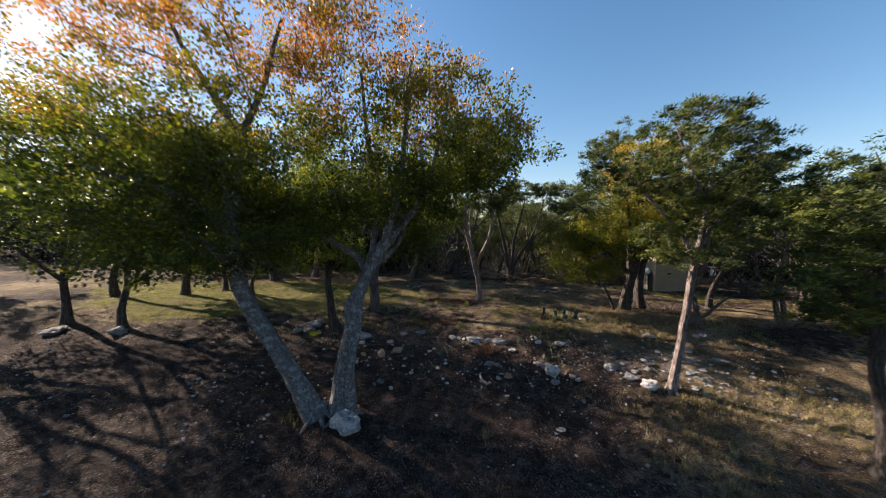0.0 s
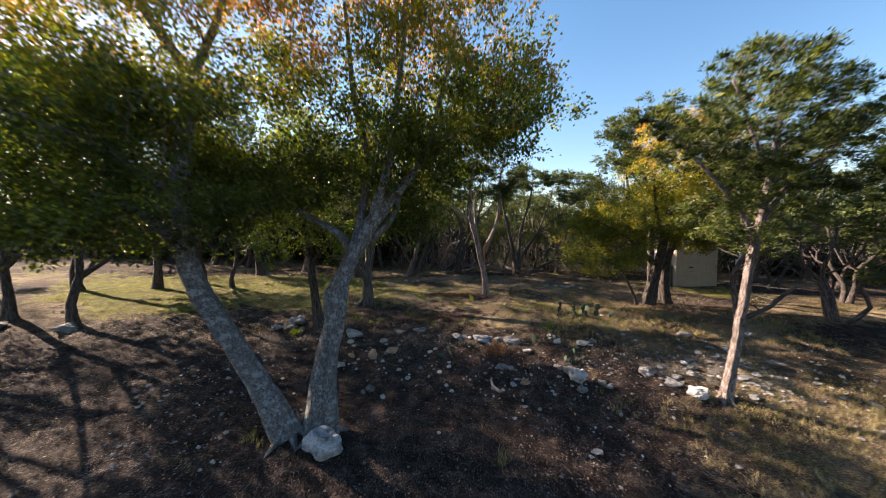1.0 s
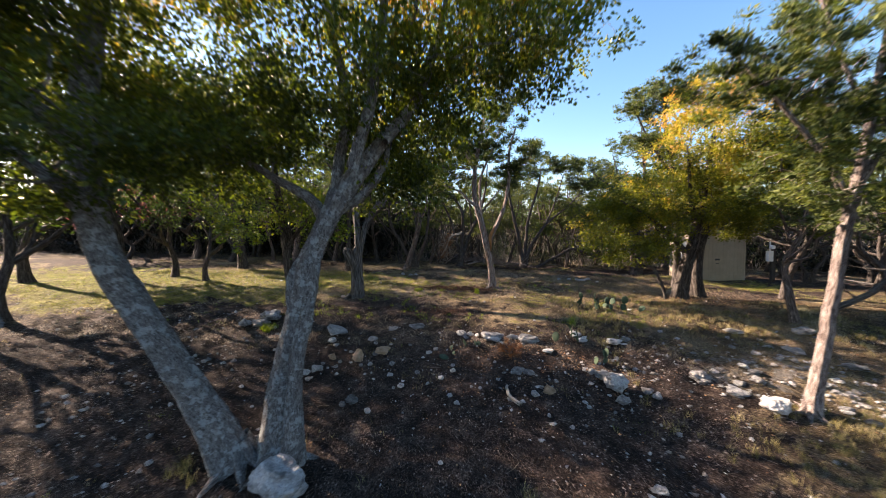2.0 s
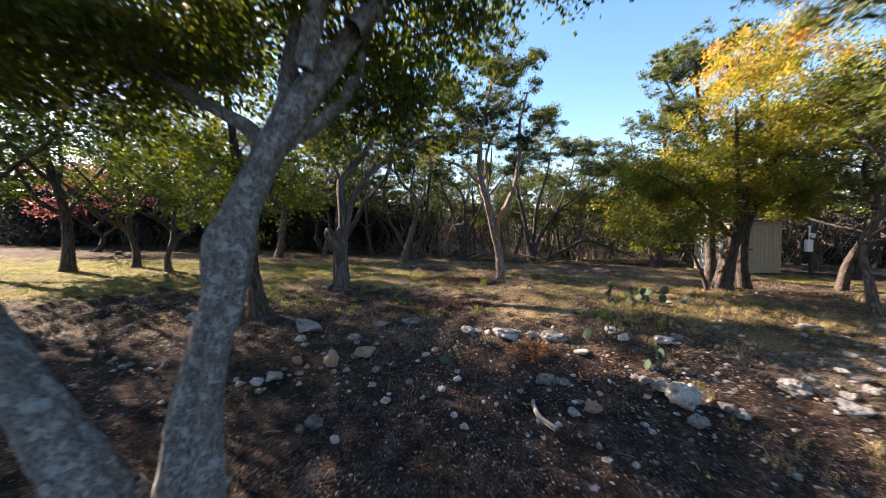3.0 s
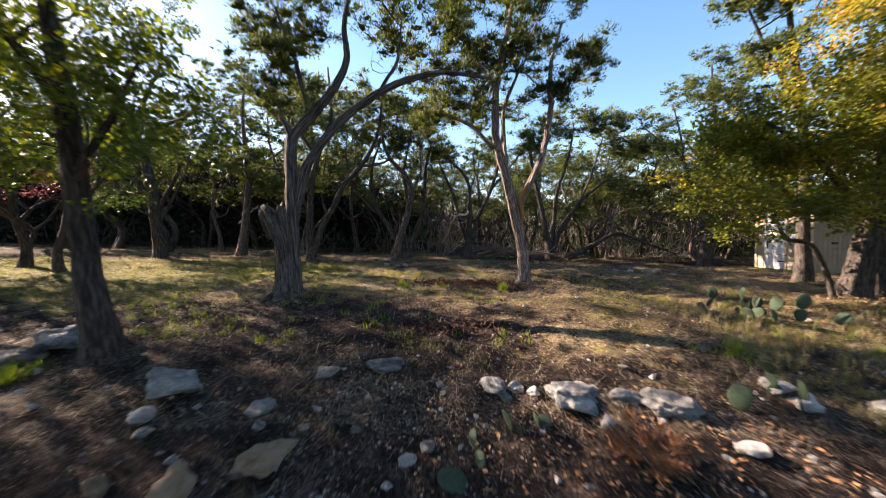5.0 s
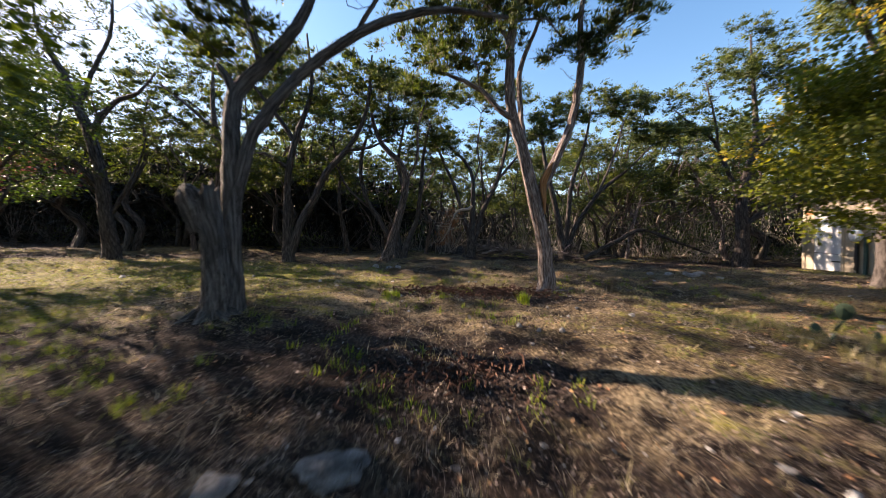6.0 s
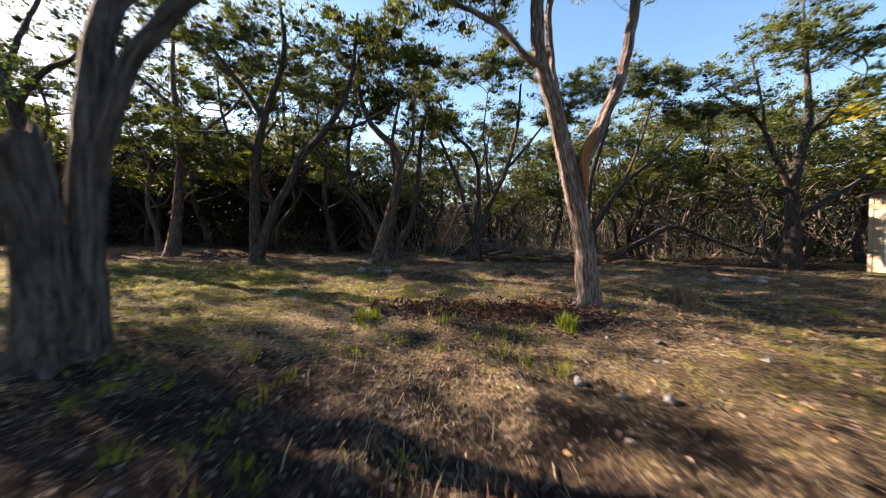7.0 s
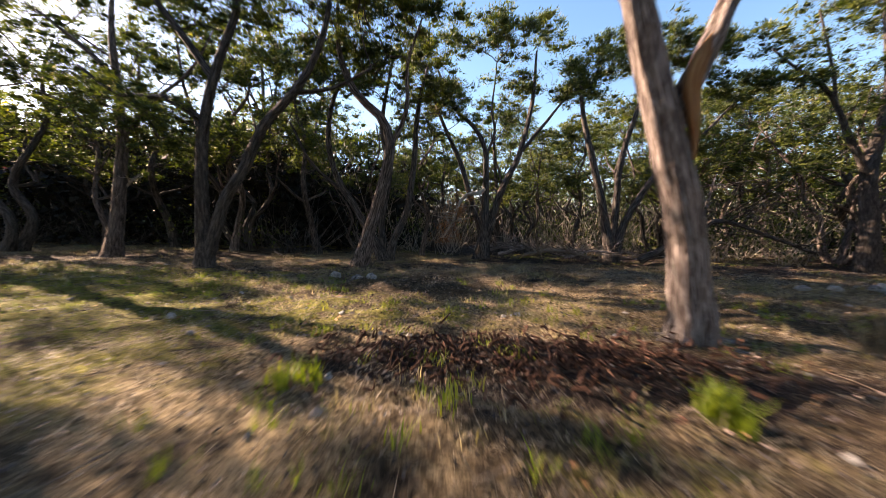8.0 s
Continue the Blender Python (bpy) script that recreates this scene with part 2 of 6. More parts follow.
def lie(x, y):
    """Height of the ground without its small bumps: a level terrace, a bank in front of it, a gentle cross fall."""
    x, y = np.asarray(x, float), np.asarray(y, float)
    s = 0.6 * softplus((13.25 - y) / 0.6)
    s = np.where(s > 5.5, 5.5 + 2 * np.tanh((s - 5.5) / 2), s)
    z = 0.053 - 0.0248 * np.clip(x, -25, 25) + 0.018 * (np.clip(y, -40, 40) - 16) - 0.191 * s
    return z


def ground_z(x, y):
    x, y = np.asarray(x, float), np.asarray(y, float)
    near = np.exp(-((x / 40) ** 2 + ((y - 14) / 40) ** 2))
    return lie(x, y) + near * (0.03 * waves(x, y, 3, ((1.1, 1.0), (2.7, 0.6))) + 0.018 * waves(x, y, 4, ((7.0, 1.0), (13.0, 0.7))))


def mesh_data(name, verts, groups, mats, smooth=False, attr=None):
    """groups: (faces as an n x k array, material index) in turn."""
    me = bpy.data.meshes.new(name)
    verts = np.asarray(verts, np.float32)
    me.vertices.add(len(verts))
    me.vertices.foreach_set("co", verts.ravel())
    flatten = np.concatenate([np.asarray(f, np.int32).ravel() for f, _ in groups])
    sizes = np.concatenate([np.full(len(f), np.asarray(f).shape[1], np.int32) for f, _ in groups])
    index = np.concatenate([np.full(len(f), i, np.int32) for f, i in groups])
    me.loops.add(len(flatten))
    me.loops.foreach_set("vertex_index", flatten)
    me.polygons.add(len(sizes))
    me.polygons.foreach_set("loop_start", np.concatenate(([0], np.cumsum(sizes)[:-1])).astype(np.int32))
    me.polygons.foreach_set("material_index", index)
    me.polygons.foreach_set("use_smooth", np.full(len(sizes), smooth))
    for key, values in (attr or {}).items():
        a = me.attributes.new(key, "FLOAT_VECTOR", "POINT")
        a.data.foreach_set("vector", np.asarray(values, np.float32).ravel())
    for mt in mats:
        me.materials.append(mt)
    me.update(calc_edges=True)
    return me


def piece(name, me, parent=None, label="", at=None):
    ob = new(name, me)
    if parent is not None:
        ob.parent = parent
    if at is not None:
        ob.matrix_basis = at
    return tagged(ob, label)


def part(name, bm, mat, parent, label=""):
    me = bpy.data.meshes.new(name)
    bm.to_mesh(me)
    bm.free()
    me.materials.append(mat)
    return piece(name, me, parent, label)


def empty(name, x, y, z, turn=0.0):
    ob = new(name)
    ob.empty_display_size = 0.2
    ob.matrix_basis = pose(x, y, z, 0, 0, turn)
    return ob


def spread_frames(g, n, up_bias=0.0, direction=None):
    """n random frames: along, side, normal."""
    d = g.normal(size=(n, 3)) if direction is None else direction + 0.45 * g.normal(size=(n, 3))
    d[:, 2] += up_bias
    d /= np.linalg.norm(d, axis=1)[:, None] + 1e-9
    o = g.normal(size=(n, 3))
    s = np.cross(d, o)
    s /= np.linalg.norm(s, axis=1)[:, None] + 1e-9
    return d, s, np.cross(d, s)


def broad_leaves(g, places, size, direction=None, up_bias=-0.25):
    """Leaves folded along the midrib."""
    n = len(places)
    d, s, k = spread_frames(g, n, up_bias, direction)
    L = (size * g.uniform(0.6, 1.3, n))[:, None]
    w = L * g.uniform(0.3, 0.46, n)[:, None]
    lift = L * g.uniform(0.05, 0.25, n)[:, None]
    v = np.stack([places, places + d * L * 0.55 + s * w + k * lift, places + d * L, places + d * L * 0.55 - s * w + k * lift], 1)
    b = np.arange(n)[:, None] * 4
    return v.reshape(-1, 3), np.concatenate([b + np.array([0, 1, 2]), b + np.array([0, 2, 3])])


def sprays(g, places, size, direction, up_bias=0.35, slim=0.46, swell=1.0):
    """Narrow tapering sprigs; swell makes some of them broader and longer."""
    n = len(places)
    d, s, k = spread_frames(g, n, up_bias, direction)
    L = (size * g.uniform(0.55, 1.4, n))[:, None]
    w = L * slim * g.uniform(0.6, 1.2, n)[:, None]
    L, w = L * np.reshape(swell, (-1, 1)) ** 0.7, w * np.reshape(swell, (-1, 1))
    v = np.stack([places - s * w * 0.5, places + s * w * 0.5, places + d * L], 1)
    return v.reshape(-1, 3), np.arange(n)[:, None] * 3 + np.array([0, 1, 2])


def tufts(g, tips, radius, flat, per, size):
    """Juniper tufts: a small dense heart and feathery sprigs standing out all round it."""
    bm = bmesh.new()
    bmesh.ops.create_icosphere(bm, subdivisions=1, radius=1.0)
    base = np.array([v.co[:] for v in bm.verts])
    tri = np.array([[v.index for v in f.verts] for f in bm.faces])
    bm.free()
    n, k = len(tips), len(base)
    rad = radius * g.uniform(0.6, 1.35, n)
    lump = base[None] * (1 + 0.35 * g.normal(size=(n, k, 1)).clip(-1.6, 1.3)) * g.uniform(0.6, 1.3, (n, 1, 3)) * (1, 1, flat)
    heart = (tips[:, None] + 0.4 * lump * rad[:, None, None]).reshape(-1, 3)
    heart_f = (np.arange(n)[:, None, None] * k + tri[None]).reshape(-1, 3)
    c = np.repeat(np.arange(n), per)
    d = g.normal(size=(len(c), 3))
    d /= np.linalg.norm(d, axis=1)[:, None]
    lean = g.normal(size=(n, 3)) * (0.5, 0.5, 0.15) + (0, 0, 0.3)
    places = tips[c] + d * (1, 1, flat) * (rad[c] * 1.15 * g.random(len(c)) ** 0.55)[:, None]
    v, f = sprays(g, places, size, d * (1, 1, 0.7) + lean[c], 0.25, 0.36, np.where(g.random(len(c)) < 0.2, 1.5, 1.0))
    return np.concatenate([heart, v]), np.concatenate([heart_f, f + len(heart)])


def smooth_line(pts, step):
    """A rounded line through the points, with radii in the last column."""
    p = np.asarray(pts, float)
    q = np.vstack([2 * p[0] - p[1], p, 2 * p[-1] - p[-2]])
    out = []
    for i in range(1, len(q) - 2):
        n = max(2, int(np.linalg.norm(q[i + 1, :3] - q[i, :3]) / step))
        t = np.linspace(0, 1, n, endpoint=False)[:, None]
        a, b, c, d = q[i - 1], q[i], q[i + 1], q[i + 2]
        out.append(0.5 * (2 * b + (c - a) * t + (2 * a - 5 * b + 4 * c - d) * t ** 2 + (3 * b - a - 3 * c + d) * t ** 3))
    out.append(p[-1:])
    return np.concatenate(out)


def tube(line, g, sides=8, flute=0.0, lobes=4, rough=0.0, flare=0.0, cap=False):
    """A tube round a line of x, y, z, radius: verts, quads and the bark coordinates."""
    p, r = line[:, :3], line[:, 3].copy()
    n = len(p)
    tang = np.gradient(p, axis=0)
    tang /= np.linalg.norm(tang, axis=1)[:, None] + 1e-9
    ref = np.array([1.0, 0.13, 0.07]) if abs(tang[0][0]) < 0.8 else np.array([0.1, 1.0, 0.05])
    sides_v = np.zeros((n, 3))
    cur = ref
    for i in range(n):
        cur = cur - tang[i] * np.dot(cur, tang[i])
        cur = cur / (np.linalg.norm(cur) + 1e-9)
        sides_v[i] = cur
    other = np.cross(tang, sides_v)
    s = np.concatenate(([0], np.cumsum(np.linalg.norm(np.diff(p, axis=0), axis=1))))
    if flare:
        r = r * (1 + flare * np.exp(-s / (3.0 * max(r[0], 0.02))))
    th = np.linspace(0, math.tau, sides, endpoint=False)
    rr = np.repeat(r[:, None], sides, 1)
    if flute:
        tw = g.uniform(-0.5, 0.5)
        grow = 1 + 1.5 * np.exp(-s / 0.5)[:, None]
        rr = rr * (1 + flute * grow * np.sin(lobes * th[None] + g.uniform(0, 6) + tw * s[:, None])
                   + 0.6 * flute * np.sin((2 * lobes + 1) * th[None] + g.uniform(0, 6) - 0.8 * tw * s[:, None] + np.sin(1.7 * s)[:, None]))
    if rough:
        rr = rr * (1 + rough * g.normal(size=rr.shape))
        if sides >= 24:
            # long shallow ridges of bark
            strand = g.normal(size=(n, sides)) * 0.35 + np.repeat(g.normal(size=(n // 5 + 2, sides)), 5, 0)[:n]
            rr = rr * (1 + 2.2 * rough * strand)
    ring = sides_v[:, None] * np.cos(th)[None, :, None] + other[:, None] * np.sin(th)[None, :, None]
    v = p[:, None] + ring * rr[:, :, None]
    bark = np.stack([rr * np.cos(th), rr * np.sin(th), np.repeat(s[:, None], sides, 1)], 2)
    i, j = np.arange(n - 1)[:, None] * sides, np.arange(sides)[None]
    f = np.stack([i + j, i + (j + 1) % sides, i + sides + (j + 1) % sides, i + sides + j], 2).reshape(-1, 4)
    v, bark = v.reshape(-1, 3), bark.reshape(-1, 3)
    if cap:
        tip = p[-1] + tang[-1] * r[-1] * 0.3
        v, bark = np.vstack([v, tip]), np.vstack([bark, bark[-1] * [0, 0, 1]])
        top = (n - 1) * sides + np.arange(sides)
        f = np.vstack([f, np.stack([top, np.roll(top, -1), np.full(sides, n * sides), np.full(sides, n * sides)], 1)[:, [0, 1, 2, 2]]])
    return v, f, bark


def tubes_mesh(name, tubes, mat, smooth=True):
    vs, fs, bs, o = [], [], [], 0
    for v, f, b in tubes:
        vs.append(v), fs.append(f + o), bs.append(b)
        o += len(v)
    f = np.concatenate(fs)
    tri = f[:, 2] == f[:, 3]
    groups = [(f[~tri], 0)] + ([(f[tri][:, :3], 0)] if tri.any() else [])
    return mesh_data(name, np.concatenate(vs), groups, [mat], smooth, {"bark": np.concatenate(bs)})


# ---- trees ----
class Skeleton:
    """Nodes with parents; stems are laid out, twigs reach from the best node to their clump of leaves."""

    def __init__(self, g):
        self.g, self.p, self.par, self.stem, self.way = g, [], [], [], []
        self.lines, self.tips, self.free = [], [], []

    def limb(self, pts, step=0.14, free_from=0.35):
        """A stem through (x, y, z, radius); twigs may leave it past the given share of its length."""
        line = smooth_line(pts, step)
        wob = self.g.normal(size=(len(line), 3)).cumsum(0) * 0.006
        line[:, :3] += wob - wob[0] - (wob[-1] - wob[0]) * np.linspace(0, 1, len(line))[:, None]
        self.lines.append(line)
        for i, q in enumerate(line):
            self.p.append(q[:3])
            self.par.append(-1)
            self.way.append(0.15 * i)
            self.stem.append(True)
            self.free.append(i >= free_from * len(line))
        return line

    def reach(self, target, step=0.16, tip=True):
        target = np.asarray(target, float)
        p, way = np.array(self.p), np.array(self.way)
        cost = np.linalg.norm(p - target, axis=1) * 1.25 + 0.35 * way + np.where(np.array(self.free), 0, 50)
        cost = cost + np.maximum(0, p[:, 2] - target[2] - 0.1) * 0.8
        i = int(np.argmin(cost))
        a = p[i]
        d = target - a
        dist = np.linalg.norm(d)
        n = max(2, int(dist / step))
        k = np.linspace(0, 1, n + 1)[1:, None]
        side = self.g.normal(size=3) * 0.13 * dist
        sag = np.array([0, 0, self.g.uniform(0.02, 0.2) * dist])
        pts = a + d * k + (side + sag) * np.sin(math.pi * k) + self.g.normal(size=(n, 3)) * 0.012
        last = i
        for q in pts:
            self.p.append(q)
            self.par.append(last)
            self.way.append(self.way[last] + dist / n)
            self.stem.append(False)
            self.free.append(True)
            last = len(self.p) - 1
        if tip:
            self.tips.append((target, d / (dist + 1e-6)))
        return last

    def twig_tubes(self, tip_r=0.0045, power=2.3, most=0.07, fine=0.0):
        p, par = np.array(self.p), self.par
        area = np.zeros(len(p))
        kids = [[] for _ in par]
        for i in range(len(p) - 1, -1, -1):
            if self.stem[i]:
                continue
            if area[i] == 0:
                area[i] = tip_r ** power
            if not self.stem[par[i]]:
                area[par[i]] += area[i]
            kids[par[i]].append(i)
        r = np.minimum(area ** (1 / power), most)
        out = []
        for i in range(len(p)):
            if self.stem[i]:
                heads = kids[i]
            else:
                ks = sorted(kids[i], key=lambda k: -r[k])
                heads = ks[1:]
            for h in heads:
                chain = [i, h]
                while kids[chain[-1]]:
                    chain.append(max(kids[chain[-1]], key=lambda k: r[k]))
                rad = r[chain].copy()
                rad[0] = rad[1]
                if rad[0] < fine:
                    continue
                line = np.column_stack([p[chain], rad])
                out.append((*tube(line, self.g, 7 if rad[0] > 0.03 else 5 if rad[0] > 0.012 else 3), rad[0]))
        return out


def in_blobs(g, blobs, n, shell=0.45):
    """Points in ellipsoids (x, y, z, rx, ry, rz, weight), thicker towards the outside."""
    w = np.array([b[6] for b in blobs], float)
    pick = g.choice(len(blobs), n, p=w / w.sum())
    d = g.normal(size=(n, 3))
    d /= np.linalg.norm(d, axis=1)[:, None]
    rad = g.uniform(shell ** 3, 1, n) ** (1 / 3)
    b = np.array(blobs, float)[pick]
    return b[:, :3] + d * rad[:, None] * b[:, 3:6]


def tree(name, label, seed, base, stems, blobs, clumps, leaves, bark, leaf, kind="oak", size=0.085, spread=0.3, flat=0.65,
         flute=0.05, bare=0, keep=None, twig=None, up=0.0, sub=0, limbs_as="limb", hero=True, tight=0.26, sprigs=False, roots=()):
    """stems: rows of (x, y, z, radius) in metres; the first is the trunk. blobs: the crown's masses."""
    g = np.random.default_rng(seed)
    root = empty(name, *base)
    tagged(root, label, "tree")
    sk = Skeleton(g)
    for i, st in enumerate(stems):
        line = sk.limb([(q[0] - base[0], q[1] - base[1], q[2] - base[2], q[3]) for q in st], 0.1 if hero else 0.26, 0.45 if i == 0 else 0.2)
        v = tube(line, g, (40 if line[0, 3] > 0.09 else 24 if line[0, 3] > 0.055 else 12) if hero else (12 if line[0, 3] > 0.06 else 6), flute, int(g.integers(3, 6)), 0.012, 0.4 if i == 0 or line[0, 2] < 0.1 else 0.0, True)
        me = tubes_mesh("trunk" if i == 0 else limbs_as, [v], bark)
        piece("trunk" if i == 0 or line[0, 2] < 0.1 else limbs_as, me, root)
    for k, (x, y, r, turn) in enumerate((x, y, r, turn) for x, y, r, count in roots for turn in np.arange(count) * math.tau / count):
        a, far = turn + g.uniform(-0.35, 0.35), g.uniform(2.2, 3.6)
        c, d = math.cos(a), math.sin(a)
        pts = [(x + c * r * q, y + d * r * q, float(ground_z(x + c * r * q, y + d * r * q)) + r * up_by, r * thick) for q, up_by, thick in ((0.35, 1.3, 0.42), (0.9, 0.42, 0.36), (1.5, 0.08, 0.27), (far, -0.2, 0.12))]
        piece("root", tubes_mesh("root", [tube(smooth_line([(q[0] - base[0], q[1] - base[1], q[2] - base[2], q[3]) for q in pts], 0.07), g, 10, 0.1, 3, 0.03)], bark), root)
    blobs = [(q[0] - base[0], q[1] - base[1], q[2] - base[2], *q[3:]) for q in blobs]
    cl = in_blobs(g, blobs, clumps)
    if keep is not None:
        cl = cl[keep(cl)]
    order = np.argsort(np.linalg.norm(cl - sk.lines[0][len(sk.lines[0]) // 2, :3], axis=1))
    for c in cl[order]:
        sk.reach(c)
    for c in in_blobs(g, blobs, bare, 0.1) if bare else ():
        sk.reach(c + (0, 0, -0.3 * g.random()), 0.16, False)
    tw = sk.twig_tubes()
    thick = sorted((t for t in tw if hero and t[3] > 0.02), key=lambda t: -t[3])[:40]
    for t in thick:
        piece("branch", tubes_mesh("branch", [t[:3]], twig or bark), root)
    rest = [t[:3] for t in tw if not any(t is q for q in thick)]
    if rest:
        tagged(piece("branchwork", tubes_mesh("branchwork", rest, twig or bark), root), kind="stuff")
    tips, dirs = np.array([t for t, _ in sk.tips]), np.array([d for _, d in sk.tips])
    if sub:
        # small side tufts round each twig end, each on its own thin twig
        ends = np.repeat(tips[:, None], sub, 1).reshape(-1, 3)
        o = g.normal(size=(len(tips), sub, 3)) * (spread, spread, spread * flat)
        tips = (tips[:, None] + o).reshape(-1, 3)
        dirs = np.repeat(dirs[:, None], sub, 1).reshape(-1, 3)
        dirs = dirs + (tips - ends) * 1.5
        per = max(3, leaves // sub)
        sc = spread * tight
        if sprigs:
            rows = np.stack([np.column_stack([ends, np.full(len(ends), 0.004)]), np.column_stack([tips, np.full(len(ends), 0.0022)])], 1)
            tagged(piece("twigwork", tubes_mesh("twigwork", [tube(q, g, 3) for q in rows], twig or bark), root), kind="stuff")
    else:
        per, sc = leaves, spread
    if kind == "oak":
        cnt = np.repeat(np.arange(len(tips)), per)
        off = g.normal(size=(len(cnt), 3)) * (sc, sc, sc * max(flat, 0.8))
        v, f = broad_leaves(g, tips[cnt] + off, size, dirs[cnt] * 0.5 + off / (sc + 1e-6) * 0.5, -0.3 + up)
    else:
        v, f = tufts(g, tips, spread * tight, flat, per, size)
    piece("crown", mesh_data("crown", v, [(f, 0)], [leaf]), root)
    return root


def on_ground(x, y, sink=0.04):
    return (x, y, float(ground_z(x, y)) - sink)


# ---- ground ----
def graded(lo, fine_lo, fine_hi, hi, step, grow=1.16):
    mid = list(np.arange(fine_lo, fine_hi + 1e-6, step))
    out, s, v = [], step, fine_lo
    while v > lo:
        s *= grow
        v -= s
        out.append(v)
    tail, s, v = [], step, mid[-1]
    while v < hi:
        s *= grow
        v += s
        tail.append(v)
    return np.array(out[::-1] + mid + tail)


def mulch_at(x, y):
    """Bands of torn dark bark and leaf mould on the terrace."""
    return np.exp(-(((x - 0.25) / 1.3) ** 2 + ((y - 15.9 + 0.12 * x) / 0.42) ** 2) ** 2) + 0.8 * np.exp(-(((x + 0.2) / 1.1) ** 2 + ((y - 12.75) / 0.4) ** 2) ** 2)


def cover_at(x, y):
    """Shares of dry grass, green grass and bare stone on the ground."""
    w1, w2 = waves(x, y, 11, ((0.5, 1.0), (1.3, 0.7))), waves(x, y, 12, ((0.6, 1.0), (1.9, 0.8)))
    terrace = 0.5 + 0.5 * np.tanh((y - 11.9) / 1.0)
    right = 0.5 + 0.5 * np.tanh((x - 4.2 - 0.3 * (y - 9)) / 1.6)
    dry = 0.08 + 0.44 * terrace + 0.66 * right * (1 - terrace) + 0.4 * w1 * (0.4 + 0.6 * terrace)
    # the patch round (5, 18) pales the right terrace in place of missing sunlight
    dry = dry + 0.5 * np.exp(-(((x - 1.2) / 2.6) ** 2 + ((y - 14.5) / 0.9) ** 2) ** 2) + 0.3 * np.exp(-(((x - 5.0) / 4.0) ** 2 + ((y - 18.0) / 3.0) ** 2) ** 2)
    meadow = np.exp(-(((x + 8.6) / 6.4) ** 2 + ((y - 16.6) / 4.0) ** 2) ** 2)
    green = -0.12 + 0.95 * meadow + 0.2 * terrace + 0.24 * w2 - 0.22 * right * (1 - terrace)
    ledge = np.exp(-(((x - 6.0) / 2.6) ** 2 + ((y - 10.3) / 1.2) ** 2)) + 0.6 * np.exp(-(((x - 1.2) / 1.2) ** 2 + ((y - 11.5) / 0.3) ** 2))
    mulch = 1.2 * mulch_at(x, y)
    return np.stack([dry - mulch, green - mulch, 0.62 * ledge - 0.1], -1)


gx, gy = graded(-1500, -9.0, 9.5, 1500, 0.09), graded(-1500, 5.5, 24.0, 1500, 0.09)
X, Y = np.meshgrid(gx, gy, indexing="xy")
Z = ground_z(X, Y)
nx, ny = len(gx), len(gy)
quad = (np.arange(ny - 1)[:, None] * nx + np.arange(nx - 1)[None]).ravel()
floor_faces = np.stack([quad, quad + 1, quad + nx + 1, quad + nx], 1)
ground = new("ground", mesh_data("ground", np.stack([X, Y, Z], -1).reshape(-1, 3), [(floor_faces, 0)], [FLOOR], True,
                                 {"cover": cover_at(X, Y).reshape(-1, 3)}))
tagged(ground, "sloping woodland floor of brown leaf litter, soil and dry grass", "ground", kind="structure")


